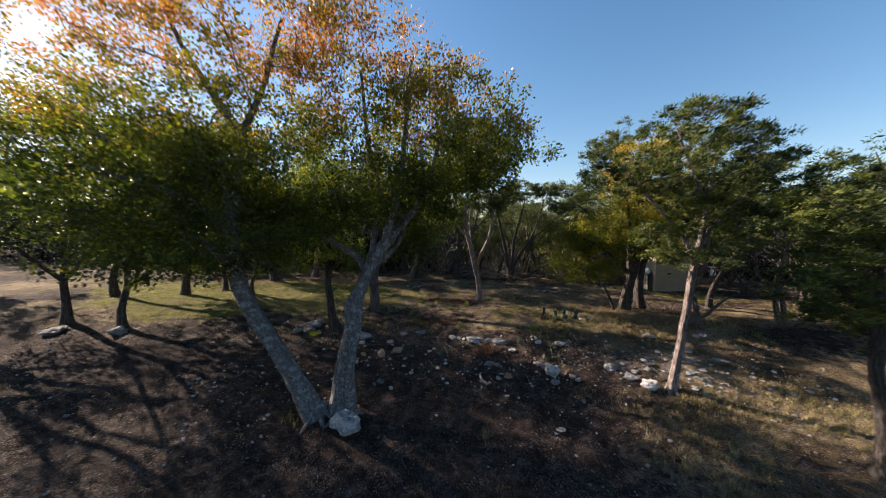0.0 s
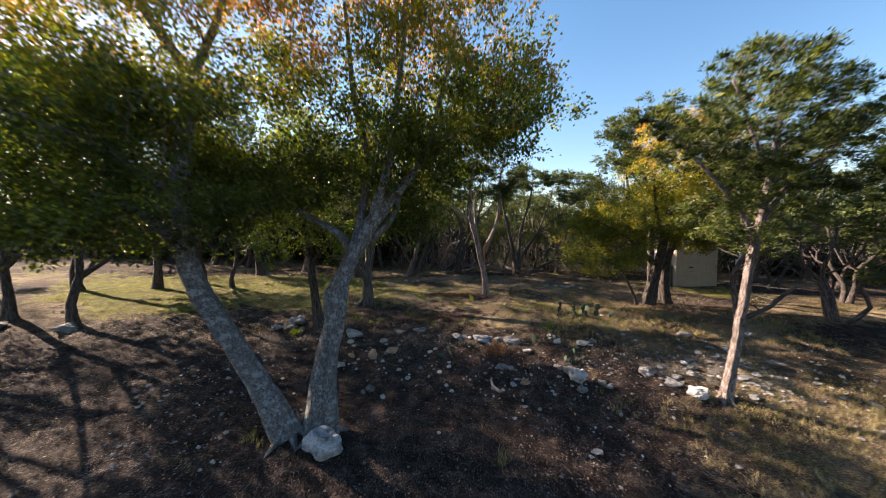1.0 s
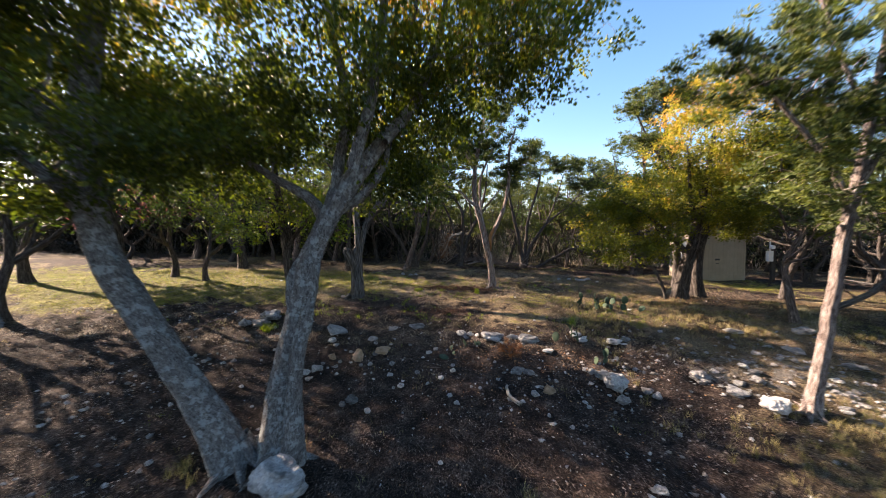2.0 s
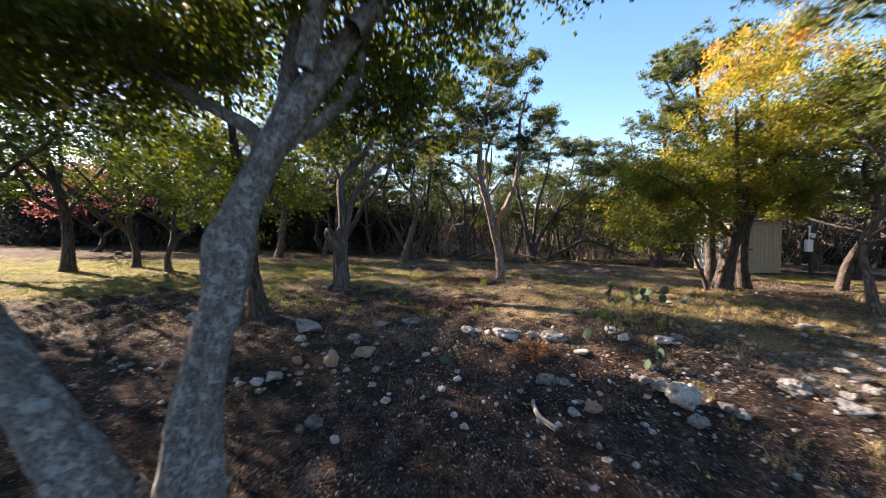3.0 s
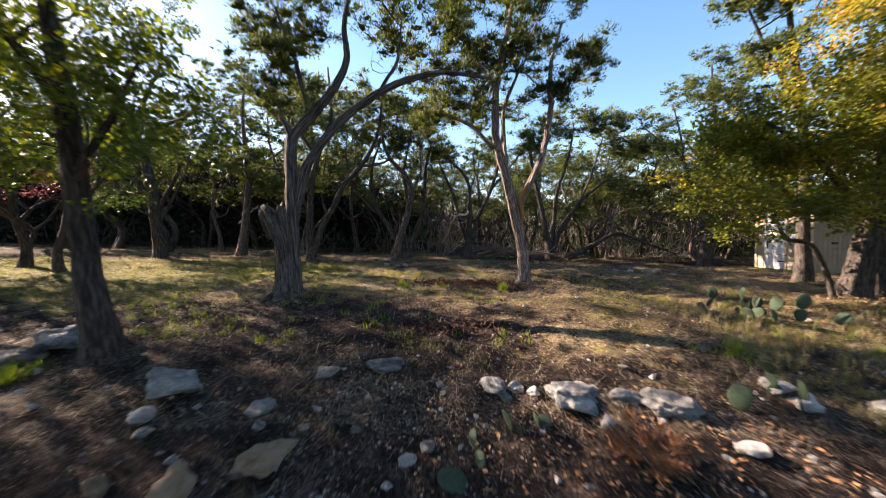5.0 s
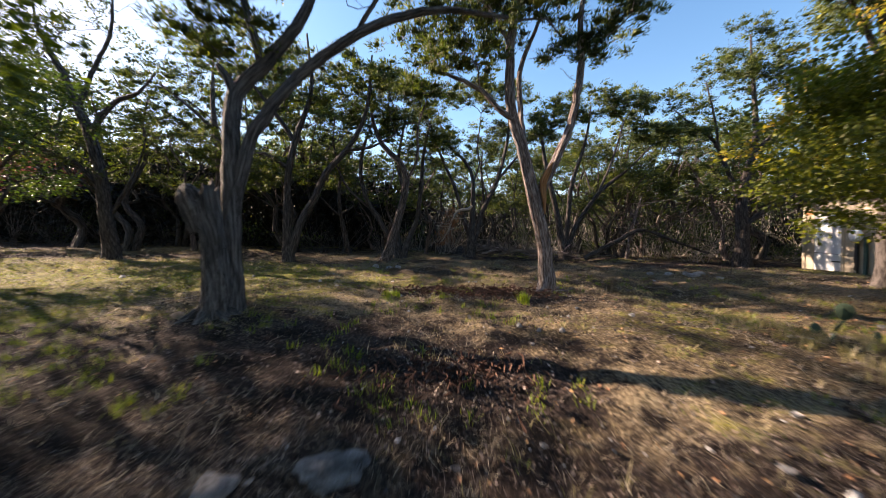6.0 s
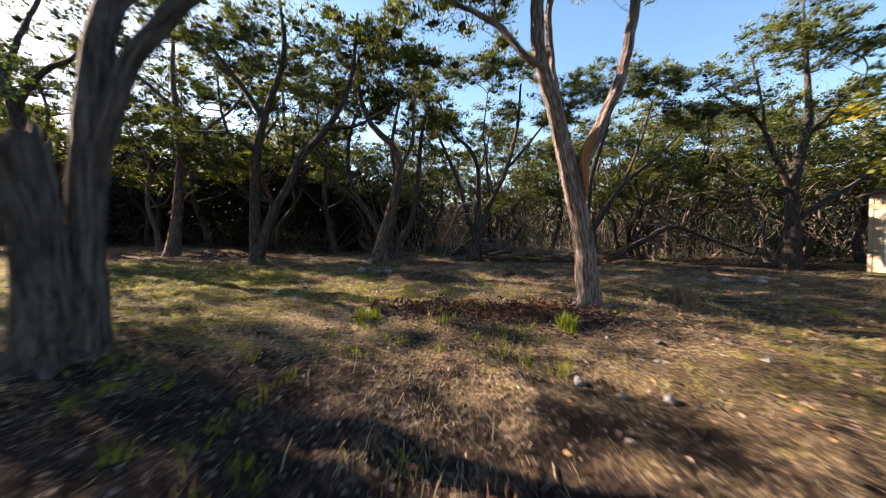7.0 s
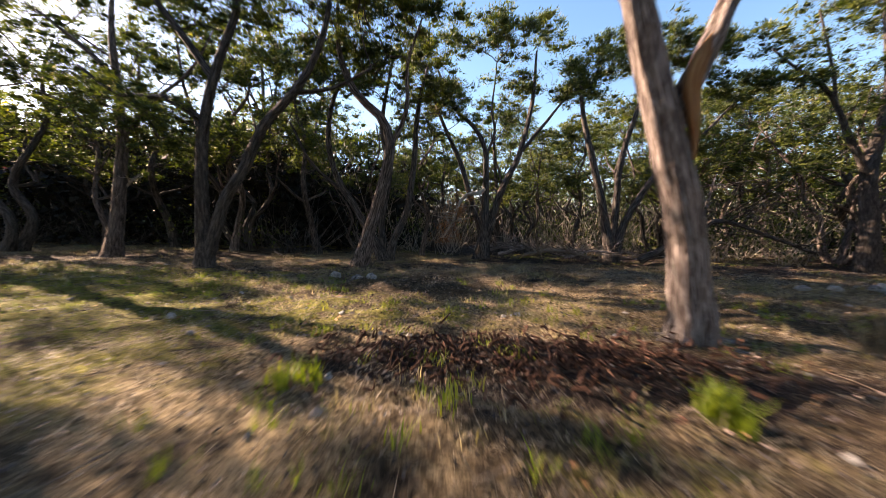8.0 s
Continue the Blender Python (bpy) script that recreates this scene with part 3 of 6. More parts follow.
# ---- the large trees ----
tree("oak_tree", "twin-trunked oak with grey lichened bark and turning orange leaves", 1, on_ground(-2.6, 8.0),
     [[(-2.9, 8.02, -1.15, 0.22), (-3.3, 7.98, -0.3, 0.185), (-3.82, 7.92, 0.65, 0.175), (-4.45, 7.87, 1.85, 0.17), (-4.65, 7.9, 3.3, 0.15), (-4.45, 8.0, 5.2, 0.11)],
      [(-2.42, 8.1, -1.1, 0.175), (-2.36, 8.16, -0.3, 0.15), (-2.3, 8.22, 0.2, 0.145), (-2.2, 8.3, 0.65, 0.15), (-2.07, 8.37, 1.15, 0.175), (-2.0, 8.43, 1.6, 0.155), (-1.86, 8.48, 2.0, 0.135), (-1.73, 8.53, 2.3, 0.14), (-1.5, 8.58, 2.66, 0.145), (-1.22, 8.62, 3.03, 0.12), (-0.95, 8.6, 3.35, 0.09)],
      [(-2.16, 8.02, -1.15, 0.15), (-2.14, 8.1, -0.3, 0.105), (-2.1, 8.17, 0.3, 0.1), (-2.02, 8.27, 0.8, 0.1), (-1.97, 8.38, 1.3, 0.085), (-1.9, 8.45, 1.75, 0.05)],
      [(-2.16, 8.34, 0.7, 0.12), (-2.2, 8.36, 1.1, 0.11), (-2.2, 8.4, 1.4, 0.085), (-2.14, 8.45, 1.66, 0.03)],
      [(-1.8, 8.56, 2.15, 0.1), (-1.72, 8.7, 2.6, 0.09), (-1.66, 8.75, 3.1, 0.08), (-1.5, 8.7, 3.9, 0.07), (-1.75, 8.6, 5.2, 0.05), (-1.9, 8.5, 6.8, 0.03)],
      [(-1.8, 8.6, 2.2, 0.075), (-1.5, 8.7, 2.42, 0.07), (-1.26, 8.75, 2.62, 0.062), (-1.05, 8.8, 2.95, 0.055), (-0.9, 8.9, 3.6, 0.04), (-0.6, 9.1, 4.6, 0.025)],
      [(-1.85, 8.6, 2.2, 0.085), (-2.12, 8.85, 2.48, 0.075), (-2.62, 8.95, 2.76, 0.06), (-3.2, 9.0, 3.1, 0.045), (-4.0, 9.1, 3.7, 0.03)],
      [(-0.95, 8.45, 3.28, 0.1), (-0.45, 8.7, 4.0, 0.07), (-0.1, 8.8, 5.2, 0.05), (0.2, 8.8, 6.6, 0.03)],
      [(-1.35, 8.3, 2.85, 0.09), (-1.05, 8.2, 3.9, 0.07), (-0.85, 8.2, 5.4, 0.05), (-0.7, 8.2, 6.9, 0.03)],
      [(-4.45, 8.0, 5.2, 0.1), (-4.95, 7.9, 6.0, 0.07), (-5.6, 7.8, 7.2, 0.045), (-6.0, 7.8, 8.2, 0.025)],
      [(-4.45, 8.0, 5.2, 0.09), (-3.9, 7.9, 6.2, 0.06), (-3.4, 7.8, 7.6, 0.035)],
      [(-4.6, 7.9, 2.9, 0.11), (-5.5, 7.6, 3.9, 0.08), (-6.8, 7.5, 4.9, 0.055), (-8.2, 7.4, 5.8, 0.03)],
      [(-4.62, 7.9, 3.1, 0.08), (-4.8, 7.1, 3.6, 0.06), (-5.1, 6.3, 3.9, 0.04), (-5.5, 5.6, 4.1, 0.02)],
      [(-4.55, 7.85, 2.2, 0.1), (-5.1, 7.5, 2.9, 0.06), (-6.2, 7.2, 3.3, 0.04), (-7.4, 7.1, 3.6, 0.025)]],
     [(-5.6, 7.7, 5.4, 2.6, 1.7, 1.5, 3), (-4.4, 7.7, 7.7, 3.0, 1.8, 1.5, 4), (-7.6, 7.4, 4.6, 2.0, 1.5, 1.5, 2.5), (-8.6, 7.6, 6.6, 1.9, 1.6, 1.4, 2.2),
      (-5.0, 7.2, 3.0, 2.1, 1.3, 0.8, 3.0), (-5.3, 7.9, 4.6, 1.4, 1.0, 0.8, 2.6), (-0.2, 8.6, 5.6, 1.9, 1.6, 1.8, 5.6), (-1.3, 8.5, 4.2, 1.5, 1.2, 0.8, 2.2), (1.0, 9.0, 5.1, 1.2, 1.1, 0.9, 2.4), (2.1, 9.7, 5.3, 0.8, 0.8, 0.6, 0.7), (-2.2, 8.2, 7.2, 1.6, 1.3, 1.2, 1.5),
      (-3.4, 9.1, 3.9, 1.8, 1.3, 0.9, 3.6), (-4.4, 9.6, 3.7, 1.6, 1.0, 0.8, 2.4), (-6.0, 9.5, 4.3, 1.5, 1.2, 1.0, 2.0), (-5.4, 5.9, 3.6, 1.7, 1.1, 1.1, 1.3), (-4.3, 6.3, 5.0, 1.6, 1.0, 1.2, 1.0), (-0.7, 9.2, 3.9, 1.1, 0.9, 0.6, 1.4), (-0.75, 9.3, 2.95, 0.65, 0.5, 0.45, 1.2), (-3.0, 8.4, 5.5, 0.7, 0.7, 0.7, 1.2)],
     1050, 160, BARK_OAK, LEAF_OAK, "oak", 0.068, 0.27, 0.55, 0.05, sub=4, tight=0.38, roots=((-2.86, 8.02, 0.22, 6), (-2.3, 8.06, 0.2, 6)))

tree("juniper_tree", "leaning juniper with stringy pale bark and dark green foliage", 2, on_ground(5.86, 9.05),
     [[(5.86, 9.05, -1.15, 0.115), (6.02, 9.07, -0.3, 0.095), (6.25, 9.1, 0.9, 0.088), (6.5, 9.1, 2.5, 0.08), (6.75, 9.1, 4.0, 0.06), (6.9, 9.1, 5.4, 0.04)],
      [(6.45, 9.1, 2.2, 0.06), (5.9, 9.0, 3.1, 0.045), (5.0, 8.9, 4.0, 0.03), (4.3, 8.9, 4.7, 0.02)],
      [(6.55, 9.1, 2.8, 0.06), (7.3, 9.2, 3.7, 0.045), (8.2, 9.3, 4.3, 0.03)],
      [(6.7, 9.1, 3.6, 0.05), (6.3, 9.2, 4.7, 0.035), (5.9, 9.2, 5.7, 0.02)]],
     [(6.7, 9.1, 4.6, 1.9, 1.5, 1.2, 4), (4.8, 9.0, 4.5, 1.2, 1.0, 0.6, 1.8), (8.1, 9.3, 4.3, 1.3, 1.1, 0.9, 2), (6.6, 9.1, 5.9, 1.2, 0.9, 0.6, 1.6), (6.3, 9.0, 3.0, 1.6, 1.2, 0.6, 1.2)],
     150, 520, BARK_JUNIPER, NEEDLE, "juniper", 0.06, 0.2, 0.62, 0.06, bare=110, sub=5, tight=0.85, sprigs=True, roots=((5.86, 9.05, 0.12, 5),))

# this trunk takes the dark bark to paint in the shade on it
tree("juniper_tree", "low dark juniper with drooping green foliage", 3, on_ground(8.35, 6.6),
     [[(8.35, 6.6, -1.75, 0.15), (8.3, 6.6, -0.5, 0.12), (8.15, 6.65, 0.9, 0.1), (8.3, 6.7, 2.6, 0.08), (8.6, 6.7, 4.2, 0.04)],
      [(8.2, 6.65, 1.0, 0.05), (7.5, 6.6, 1.9, 0.035), (6.9, 6.6, 2.4, 0.02)],
      [(8.3, 6.7, 2.0, 0.05), (9.3, 6.8, 3.0, 0.03), (10.2, 6.9, 3.6, 0.02)]],
     [(8.3, 6.8, 3.4, 1.5, 1.3, 1.3, 3), (7.4, 6.7, 2.2, 0.9, 0.9, 0.8, 1.3), (9.8, 7.0, 3.4, 1.6, 1.4, 1.4, 2), (9.0, 6.9, 1.6, 1.6, 1.2, 0.7, 1.2)],
     120, 480, BARK_DARK, NEEDLE, "juniper", 0.065, 0.2, 0.62, 0.05, bare=50, sub=5, tight=0.85, sprigs=True)

tree("oak_tree", "stout two-trunked oak with yellow and orange autumn leaves beside the shed", 4, on_ground(8.0, 15.3),
     [[(7.65, 15.15, -0.3, 0.2), (7.75, 15.15, 0.4, 0.18), (7.95, 15.2, 1.2, 0.17), (8.1, 15.2, 1.75, 0.16), (8.35, 15.1, 3.2, 0.11), (8.6, 15.0, 5.2, 0.05)],
      [(8.6, 15.5, -0.3, 0.18), (8.5, 15.5, 0.5, 0.16), (8.6, 15.5, 1.5, 0.16), (9.1, 15.4, 3.0, 0.11), (9.6, 15.2, 5.0, 0.05)],
      [(7.95, 15.2, 1.3, 0.09), (7.3, 15.0, 1.9, 0.06), (6.3, 14.7, 2.6, 0.04), (5.4, 14.5, 3.0, 0.025)],
      [(8.2, 15.2, 2.3, 0.08), (7.6, 14.6, 3.3, 0.055), (7.2, 14.2, 4.6, 0.03)],
      [(7.2, 15.0, -0.25, 0.05), (7.0, 14.95, 0.3, 0.045), (6.7, 14.95, 0.85, 0.04), (6.2, 14.95, 1.0, 0.035), (5.95, 14.95, 1.6, 0.02)]],
     [(7.2, 15.0, 3.1, 2.3, 1.6, 0.9, 4), (5.7, 14.8, 2.05, 1.35, 1.2, 1.0, 2.2), (8.5, 14.6, 4.8, 2.2, 1.9, 1.4, 4), (9.9, 14.8, 3.9, 2.0, 1.7, 1.4, 2.5), (8.9, 14.8, 6.3, 1.5, 1.4, 0.8, 1.5), (9.6, 15.4, 2.35, 1.1, 0.8, 0.4, 0.9)],
     330, 200, BARK_DARK, LEAF_YELLOW, "oak", 0.07, 0.27, 0.55, 0.09, sub=4, tight=0.36)

tree("juniper_tree", "tall forked juniper with shredding bark and a torn fork", 5, on_ground(1.66, 16.4),
     [[(1.68, 16.4, -0.1, 0.125), (1.66, 16.4, 0.6, 0.12), (1.52, 16.4, 1.5, 0.118), (1.3, 16.4, 2.45, 0.105), (1.08, 16.4, 3.4, 0.085), (1.05, 16.4, 4.6, 0.065), (1.3, 16.4, 5.8, 0.045), (1.5, 16.4, 6.8, 0.025)],
      [(1.52, 16.42, 1.6, 0.08), (1.62, 16.42, 1.85, 0.078), (1.78, 16.42, 2.2, 0.072), (2.1, 16.45, 3.05, 0.06), (2.26, 16.45, 3.9, 0.055), (2.25, 16.45, 4.8, 0.04), (2.5, 16.45, 5.8, 0.025)],
      [(1.28, 16.4, 2.5, 0.06), (1.25, 16.6, 3.2, 0.05), (1.35, 16.8, 4.2, 0.04), (1.9, 16.9, 5.4, 0.02)],
      [(1.15, 16.4, 3.0, 0.06), (0.85, 16.35, 3.15, 0.045), (0.46, 16.3, 3.5, 0.04), (-0.2, 16.2, 3.75, 0.025)],
      [(1.05, 16.4, 4.3, 0.05), (0.6, 16.4, 5.0, 0.035), (0.1, 16.5, 5.7, 0.02)]],
     [(1.1, 16.4, 5.7, 1.4, 1.2, 1.2, 3.2), (0.0, 16.3, 5.0, 1.2, 1.1, 1.0, 2), (2.7, 16.45, 5.2, 0.8, 0.9, 1.1, 1.5), (1.6, 16.4, 6.9, 1.1, 0.9, 0.5, 1.2), (-0.1, 16.3, 3.9, 0.8, 0.8, 0.3, 0.7), (2.0, 16.4, 4.2, 0.5, 0.4, 0.5, 0.4)],
     105, 640, BARK_JUNIPER, NEEDLE, "juniper", 0.058, 0.2, 0.62, 0.08, bare=130, sub=5, tight=0.85, sprigs=True, roots=((1.68, 16.4, 0.13, 6),))

tree("juniper_tree", "juniper with grey arching limbs beside a broken snag", 6, on_ground(-2.6, 14.3),
     [[(-2.66, 14.26, -0.1, 0.12), (-2.68, 14.3, 0.7, 0.1), (-2.72, 14.4, 1.32, 0.105), (-2.81, 14.6, 2.11, 0.1), (-2.88, 14.85, 2.85, 0.095), (-2.6, 15.0, 3.33, 0.09), (-2.21, 15.1, 3.83, 0.075), (-1.96, 15.2, 4.46, 0.06), (-2.0, 15.3, 5.22, 0.045), (-1.8, 15.4, 6.3, 0.025)],
      [(-2.7, 14.38, 0.85, 0.04), (-2.66, 14.43, 1.49, 0.072), (-2.56, 14.6, 2.22, 0.075), (-2.31, 14.8, 2.82, 0.076), (-1.89, 15.0, 3.39, 0.074), (-1.26, 15.1, 3.85, 0.068), (-0.55, 15.25, 4.14, 0.06), (0.05, 15.3, 4.19, 0.045), (0.8, 15.3, 4.1, 0.025)],
      [(-2.85, 14.8, 2.8, 0.055), (-2.95, 14.8, 3.05, 0.05), (-3.08, 14.8, 3.22, 0.035)],
      [(-2.6, 15.0, 3.33, 0.06), (-2.9, 15.1, 4.3, 0.04), (-3.3, 15.2, 5.4, 0.025)],
      [(-1.3, 15.1, 3.83, 0.035), (-1.0, 15.0, 4.3, 0.028), (-0.9, 15.0, 5.0, 0.015)]],
     [(-1.9, 15.3, 5.6, 1.5, 1.3, 0.8, 3), (-3.3, 15.2, 5.2, 1.0, 1.0, 0.5, 1.6), (-0.6, 15.2, 4.9, 1.0, 1.0, 0.35, 1.0), (-2.0, 15.4, 6.6, 1.2, 1.1, 0.5, 1.2), (-2.9, 15.0, 4.3, 0.6, 0.6, 0.3, 0.7), (-3.1, 15.0, 3.7, 0.6, 0.6, 0.3, 0.7)],
     58, 560, DEADWOOD, NEEDLE, "juniper", 0.06, 0.2, 0.62, 0.05, bare=90, sub=5, tight=0.85, sprigs=True)

tree("oak_tree", "slender young oak with lime-green leaves among limestone rocks", 7, on_ground(-3.62, 11.9),
     [[(-3.6, 11.9, -0.3, 0.15), (-3.7, 11.9, 0.5, 0.115), (-3.8, 11.9, 1.3, 0.105), (-3.93, 11.9, 2.3, 0.09), (-4.1, 11.9, 3.3, 0.07), (-4.2, 11.9, 4.6, 0.05), (-4.1, 11.9, 5.8, 0.025)],
      [(-3.85, 11.9, 1.6, 0.05), (-3.4, 11.8, 2.2, 0.035), (-3.0, 11.7, 2.7, 0.02)],
      [(-3.95, 11.9, 2.4, 0.05), (-4.6, 12.0, 3.1, 0.035), (-5.2, 12.1, 3.5, 0.02)]],
     [(-4.1, 11.9, 3.6, 1.1, 1.1, 1.2, 2.5), (-4.2, 11.9, 5.2, 1.0, 1.0, 0.9, 2), (-3.2, 11.75, 2.4, 0.7, 0.7, 0.6, 1), (-5.0, 12.0, 2.6, 0.9, 0.9, 0.9, 1.2)],
     105, 130, BARK_DARK, LEAF_LIME, "oak", 0.065, 0.24, 0.7, 0.05, sub=5)


tree("oak_tree", "tall live oak with winding dark trunk and open grey-green crown", 8, on_ground(-9.5, 20.2),
     [[(-9.5, 20.2, 0.1, 0.2), (-9.6, 20.2, 1.2, 0.165), (-9.75, 20.2, 2.4, 0.15), (-10.03, 20.2, 3.8, 0.13), (-10.4, 20.25, 4.6, 0.11), (-10.9, 20.3, 5.7, 0.085), (-11.5, 20.3, 6.8, 0.05), (-11.6, 20.3, 7.7, 0.02)],
      [(-10.0, 20.2, 3.7, 0.09), (-9.7, 20.1, 4.2, 0.08), (-9.1, 20.1, 4.75, 0.065), (-8.5, 20.0, 4.9, 0.045), (-7.9, 19.9, 5.4, 0.02)],
      [(-10.4, 20.25, 4.6, 0.08), (-10.1, 20.4, 5.6, 0.06), (-9.6, 20.5, 6.9, 0.045), (-9.5, 20.5, 8.2, 0.02)],
      [(-9.7, 20.2, 2.2, 0.08), (-10.3, 20.0, 3.0, 0.06), (-11.2, 19.8, 3.5, 0.04), (-12.0, 19.6, 4.2, 0.02)],
      [(-9.62, 20.2, 1.5, 0.06), (-9.2, 20.3, 2.3, 0.045), (-8.8, 20.4, 3.2, 0.03), (-8.6, 20.4, 3.9, 0.015)]],
     [(-11.3, 20.3, 7.3, 1.5, 1.4, 0.6, 2.4), (-9.6, 20.4, 8.2, 1.8, 1.5, 0.6, 3.4), (-11.9, 19.7, 4.2, 1.0, 1.0, 0.4, 0.7), (-10.6, 20.3, 2.9, 1.2, 1.0, 0.6, 1.2), (-8.1, 19.95, 5.5, 0.6, 0.6, 0.3, 0.5), (-12.4, 20.3, 6.1, 1.1, 1.0, 0.6, 0.9)],
     40, 190, BARK_DARK, LEAF_LIVE, "oak", 0.08, 0.25, 0.5, 0.06, bare=90, sub=6, tight=0.32, sprigs=True)


# ---- smaller woodland trees: a few kinds, each set out several times ----
def stock_juniper(seed, height, stems, lean, clumps, leaves, bark, label, leaf_size=0.068):
    """Sinuous stems that fan out into a flat-topped crown of small tufts."""
    g = np.random.default_rng(seed)
    near = leaf_size < 0.1
    rows, blobs = [], []
    for k in range(stems):
        a = math.tau * (k + g.uniform(-0.2, 0.2)) / stems + seed
        out = lean * g.uniform(0.6, 1.2)
        h = height * g.uniform(0.8, 1.0)
        r = 0.13 * g.uniform(0.75, 1.1) / (1 + 0.24 * (stems - 1))
        dx, dy = math.cos(a), math.sin(a)
        b0 = 0.1 if stems > 1 else 0.0
        pts = [(dx * b0, dy * b0, -0.15, r * 1.15)]
        for t in (0.14, 0.28, 0.42, 0.58, 0.76, 0.95):
            bend = out * t ** 0.9
            pts.append((dx * (b0 + bend) + g.normal() * 0.17, dy * (b0 + bend) + g.normal() * 0.17, h * t, r * (1 - 0.85 * t)))
        rows.append(pts)
        for j in range(6 if stems < 3 else 4):
            aa = a + g.normal() * 1.3 if stems > 1 else g.uniform(0, math.tau)
            st = pts[2 + j % 4]
            ln = g.uniform(0.9, 2.0)
            rise = g.uniform(0.35, 0.9)
            cx, cy = math.cos(aa), math.sin(aa)
            kink = g.normal(size=3) * 0.12
            rows.append([(st[0], st[1], st[2], st[3] * 0.6), (st[0] + cx * ln * 0.35 + kink[0], st[1] + cy * ln * 0.35 + kink[1], st[2] + ln * rise * 0.2, st[3] * 0.5),
                         (st[0] + cx * ln * 0.7 - kink[0], st[1] + cy * ln * 0.7 - kink[1], st[2] + ln * rise * 0.65 + kink[2], st[3] * 0.36), (st[0] + cx * ln, st[1] + cy * ln, st[2] + ln * rise, 0.014)])
            if st[2] + ln * rise > height * 0.4:
                blobs.append((st[0] + cx * ln, st[1] + cy * ln, st[2] + ln * rise + 0.15, 0.75, 0.75, 0.32, 1.0))
        e = pts[-1]
        blobs.append((e[0], e[1], e[2] - 0.05, 1.0, 1.0, 0.5, 2.0))
        blobs.append((e[0] * 0.8, e[1] * 0.8, e[2] - 1.1, 1.2, 1.2, 0.5, 1.2))
    return tree("juniper_tree", label, seed, (0, 0, 0), rows, blobs, clumps, leaves, bark, NEEDLE, "juniper", leaf_size, 0.22, 0.55, 0.08,
                bare=60 if near else 20, sub=4, hero=False, tight=0.85 if near else 1.1, sprigs=near)


def stock_oak(seed, height, clumps, leaves, leaf, label, size=0.12):
    """A crooked trunk that forks, with winding limbs."""
    g = np.random.default_rng(seed)
    r = 0.105
    way, trunk = np.zeros(2), [(0, 0, -0.15, r * 1.25)]
    for t in (0.1, 0.22, 0.34, 0.46, 0.6, 0.75, 0.9):
        way = way + g.normal(size=2) * 0.17
        trunk.append((way[0], way[1], height * t, r * (1 - 0.85 * t)))
    e = trunk[-1]
    rows, blobs = [trunk], [(e[0], e[1], height * 0.86, 1.2, 1.2, 0.7, 2)]
    for k in range(6):
        a = math.tau * k / 6 + g.uniform(-0.4, 0.4)
        st = trunk[2 + k % 4]
        ln = g.uniform(1.2, 2.3)
        c, d = math.cos(a), math.sin(a)
        kink = g.normal(size=(2, 3)) * 0.16
        rows.append([st[:3] + (st[3] * 0.75,), (st[0] + c * ln * 0.35 + kink[0, 0], st[1] + d * ln * 0.35 + kink[0, 1], st[2] + ln * 0.3 + kink[0, 2], st[3] * 0.6),
                     (st[0] + c * ln * 0.7 + kink[1, 0], st[1] + d * ln * 0.7 + kink[1, 1], st[2] + ln * 0.72 + kink[1, 2], st[3] * 0.4), (st[0] + c * ln, st[1] + d * ln, st[2] + ln * 0.95, 0.016)])
        blobs.append((st[0] + c * ln, st[1] + d * ln, st[2] + ln * 0.95, 0.9, 0.9, 0.5, 1.2))
    return tree("oak_tree", label, seed, (0, 0, 0), rows, blobs, clumps, leaves, BARK_DARK, leaf, "oak", size, 0.25, 0.5, 0.06, hero=False, sub=4, tight=0.38)


STOCK = [stock_juniper(21, 6.4, 1, 0.7, 54, 280, BARK_WOOD, "single-stemmed juniper with dark green foliage and bare lower branches"),
         stock_juniper(22, 6.0, 2, 1.3, 58, 270, BARK_DARK, "two-stemmed juniper with spreading dark crown"),
         stock_juniper(23, 5.6, 3, 1.7, 62, 270, BARK_WOOD, "many-stemmed juniper leaning outward with thin crown"),
         stock_juniper(24, 6.8, 1, 1.1, 56, 280, BARK_DARK, "tall dark juniper with ragged crown"),
         stock_juniper(25, 5.2, 3, 1.3, 58, 270, BARK_DARK, "low bushy juniper with several dark stems")]
FAR = [stock_juniper(26, 6.8, 1, 0.9, 50, 88, BARK_DARK, "dark juniper standing deep in the wood", 0.12),
       stock_juniper(27, 6.3, 2, 1.3, 52, 88, BARK_DARK, "two-stemmed dark juniper deep in the wood", 0.12),
       stock_juniper(28, 7.2, 2, 1.0, 52, 88, BARK_DARK, "tall thin juniper deep in the wood", 0.12)]
OAKS = [stock_oak(31, 5.6, 84, 110, LEAF_GREEN, "small live oak with dark green leaves", 0.07),
        stock_oak(32, 3.0, 60, 70, LEAF_RED, "small tree with dull red autumn leaves", 0.1),
        stock_oak(33, 5.2, 70, 75, LEAF_LIME, "young oak with yellow-green leaves")]
used = set()


def plant(ob, x, y, turn=0.0, size=1.0, lean=(0, 0), group="woodland trees"):
    m = pose(*on_ground(x, y), lean[0], lean[1], turn)
    if ob.name in used:
        ob = copy_thing(ob, m)
    else:
        used.add(ob.name)
        ob.matrix_basis = m
    ob.scale = (size, size, size)
    return tagged(ob, group=group)


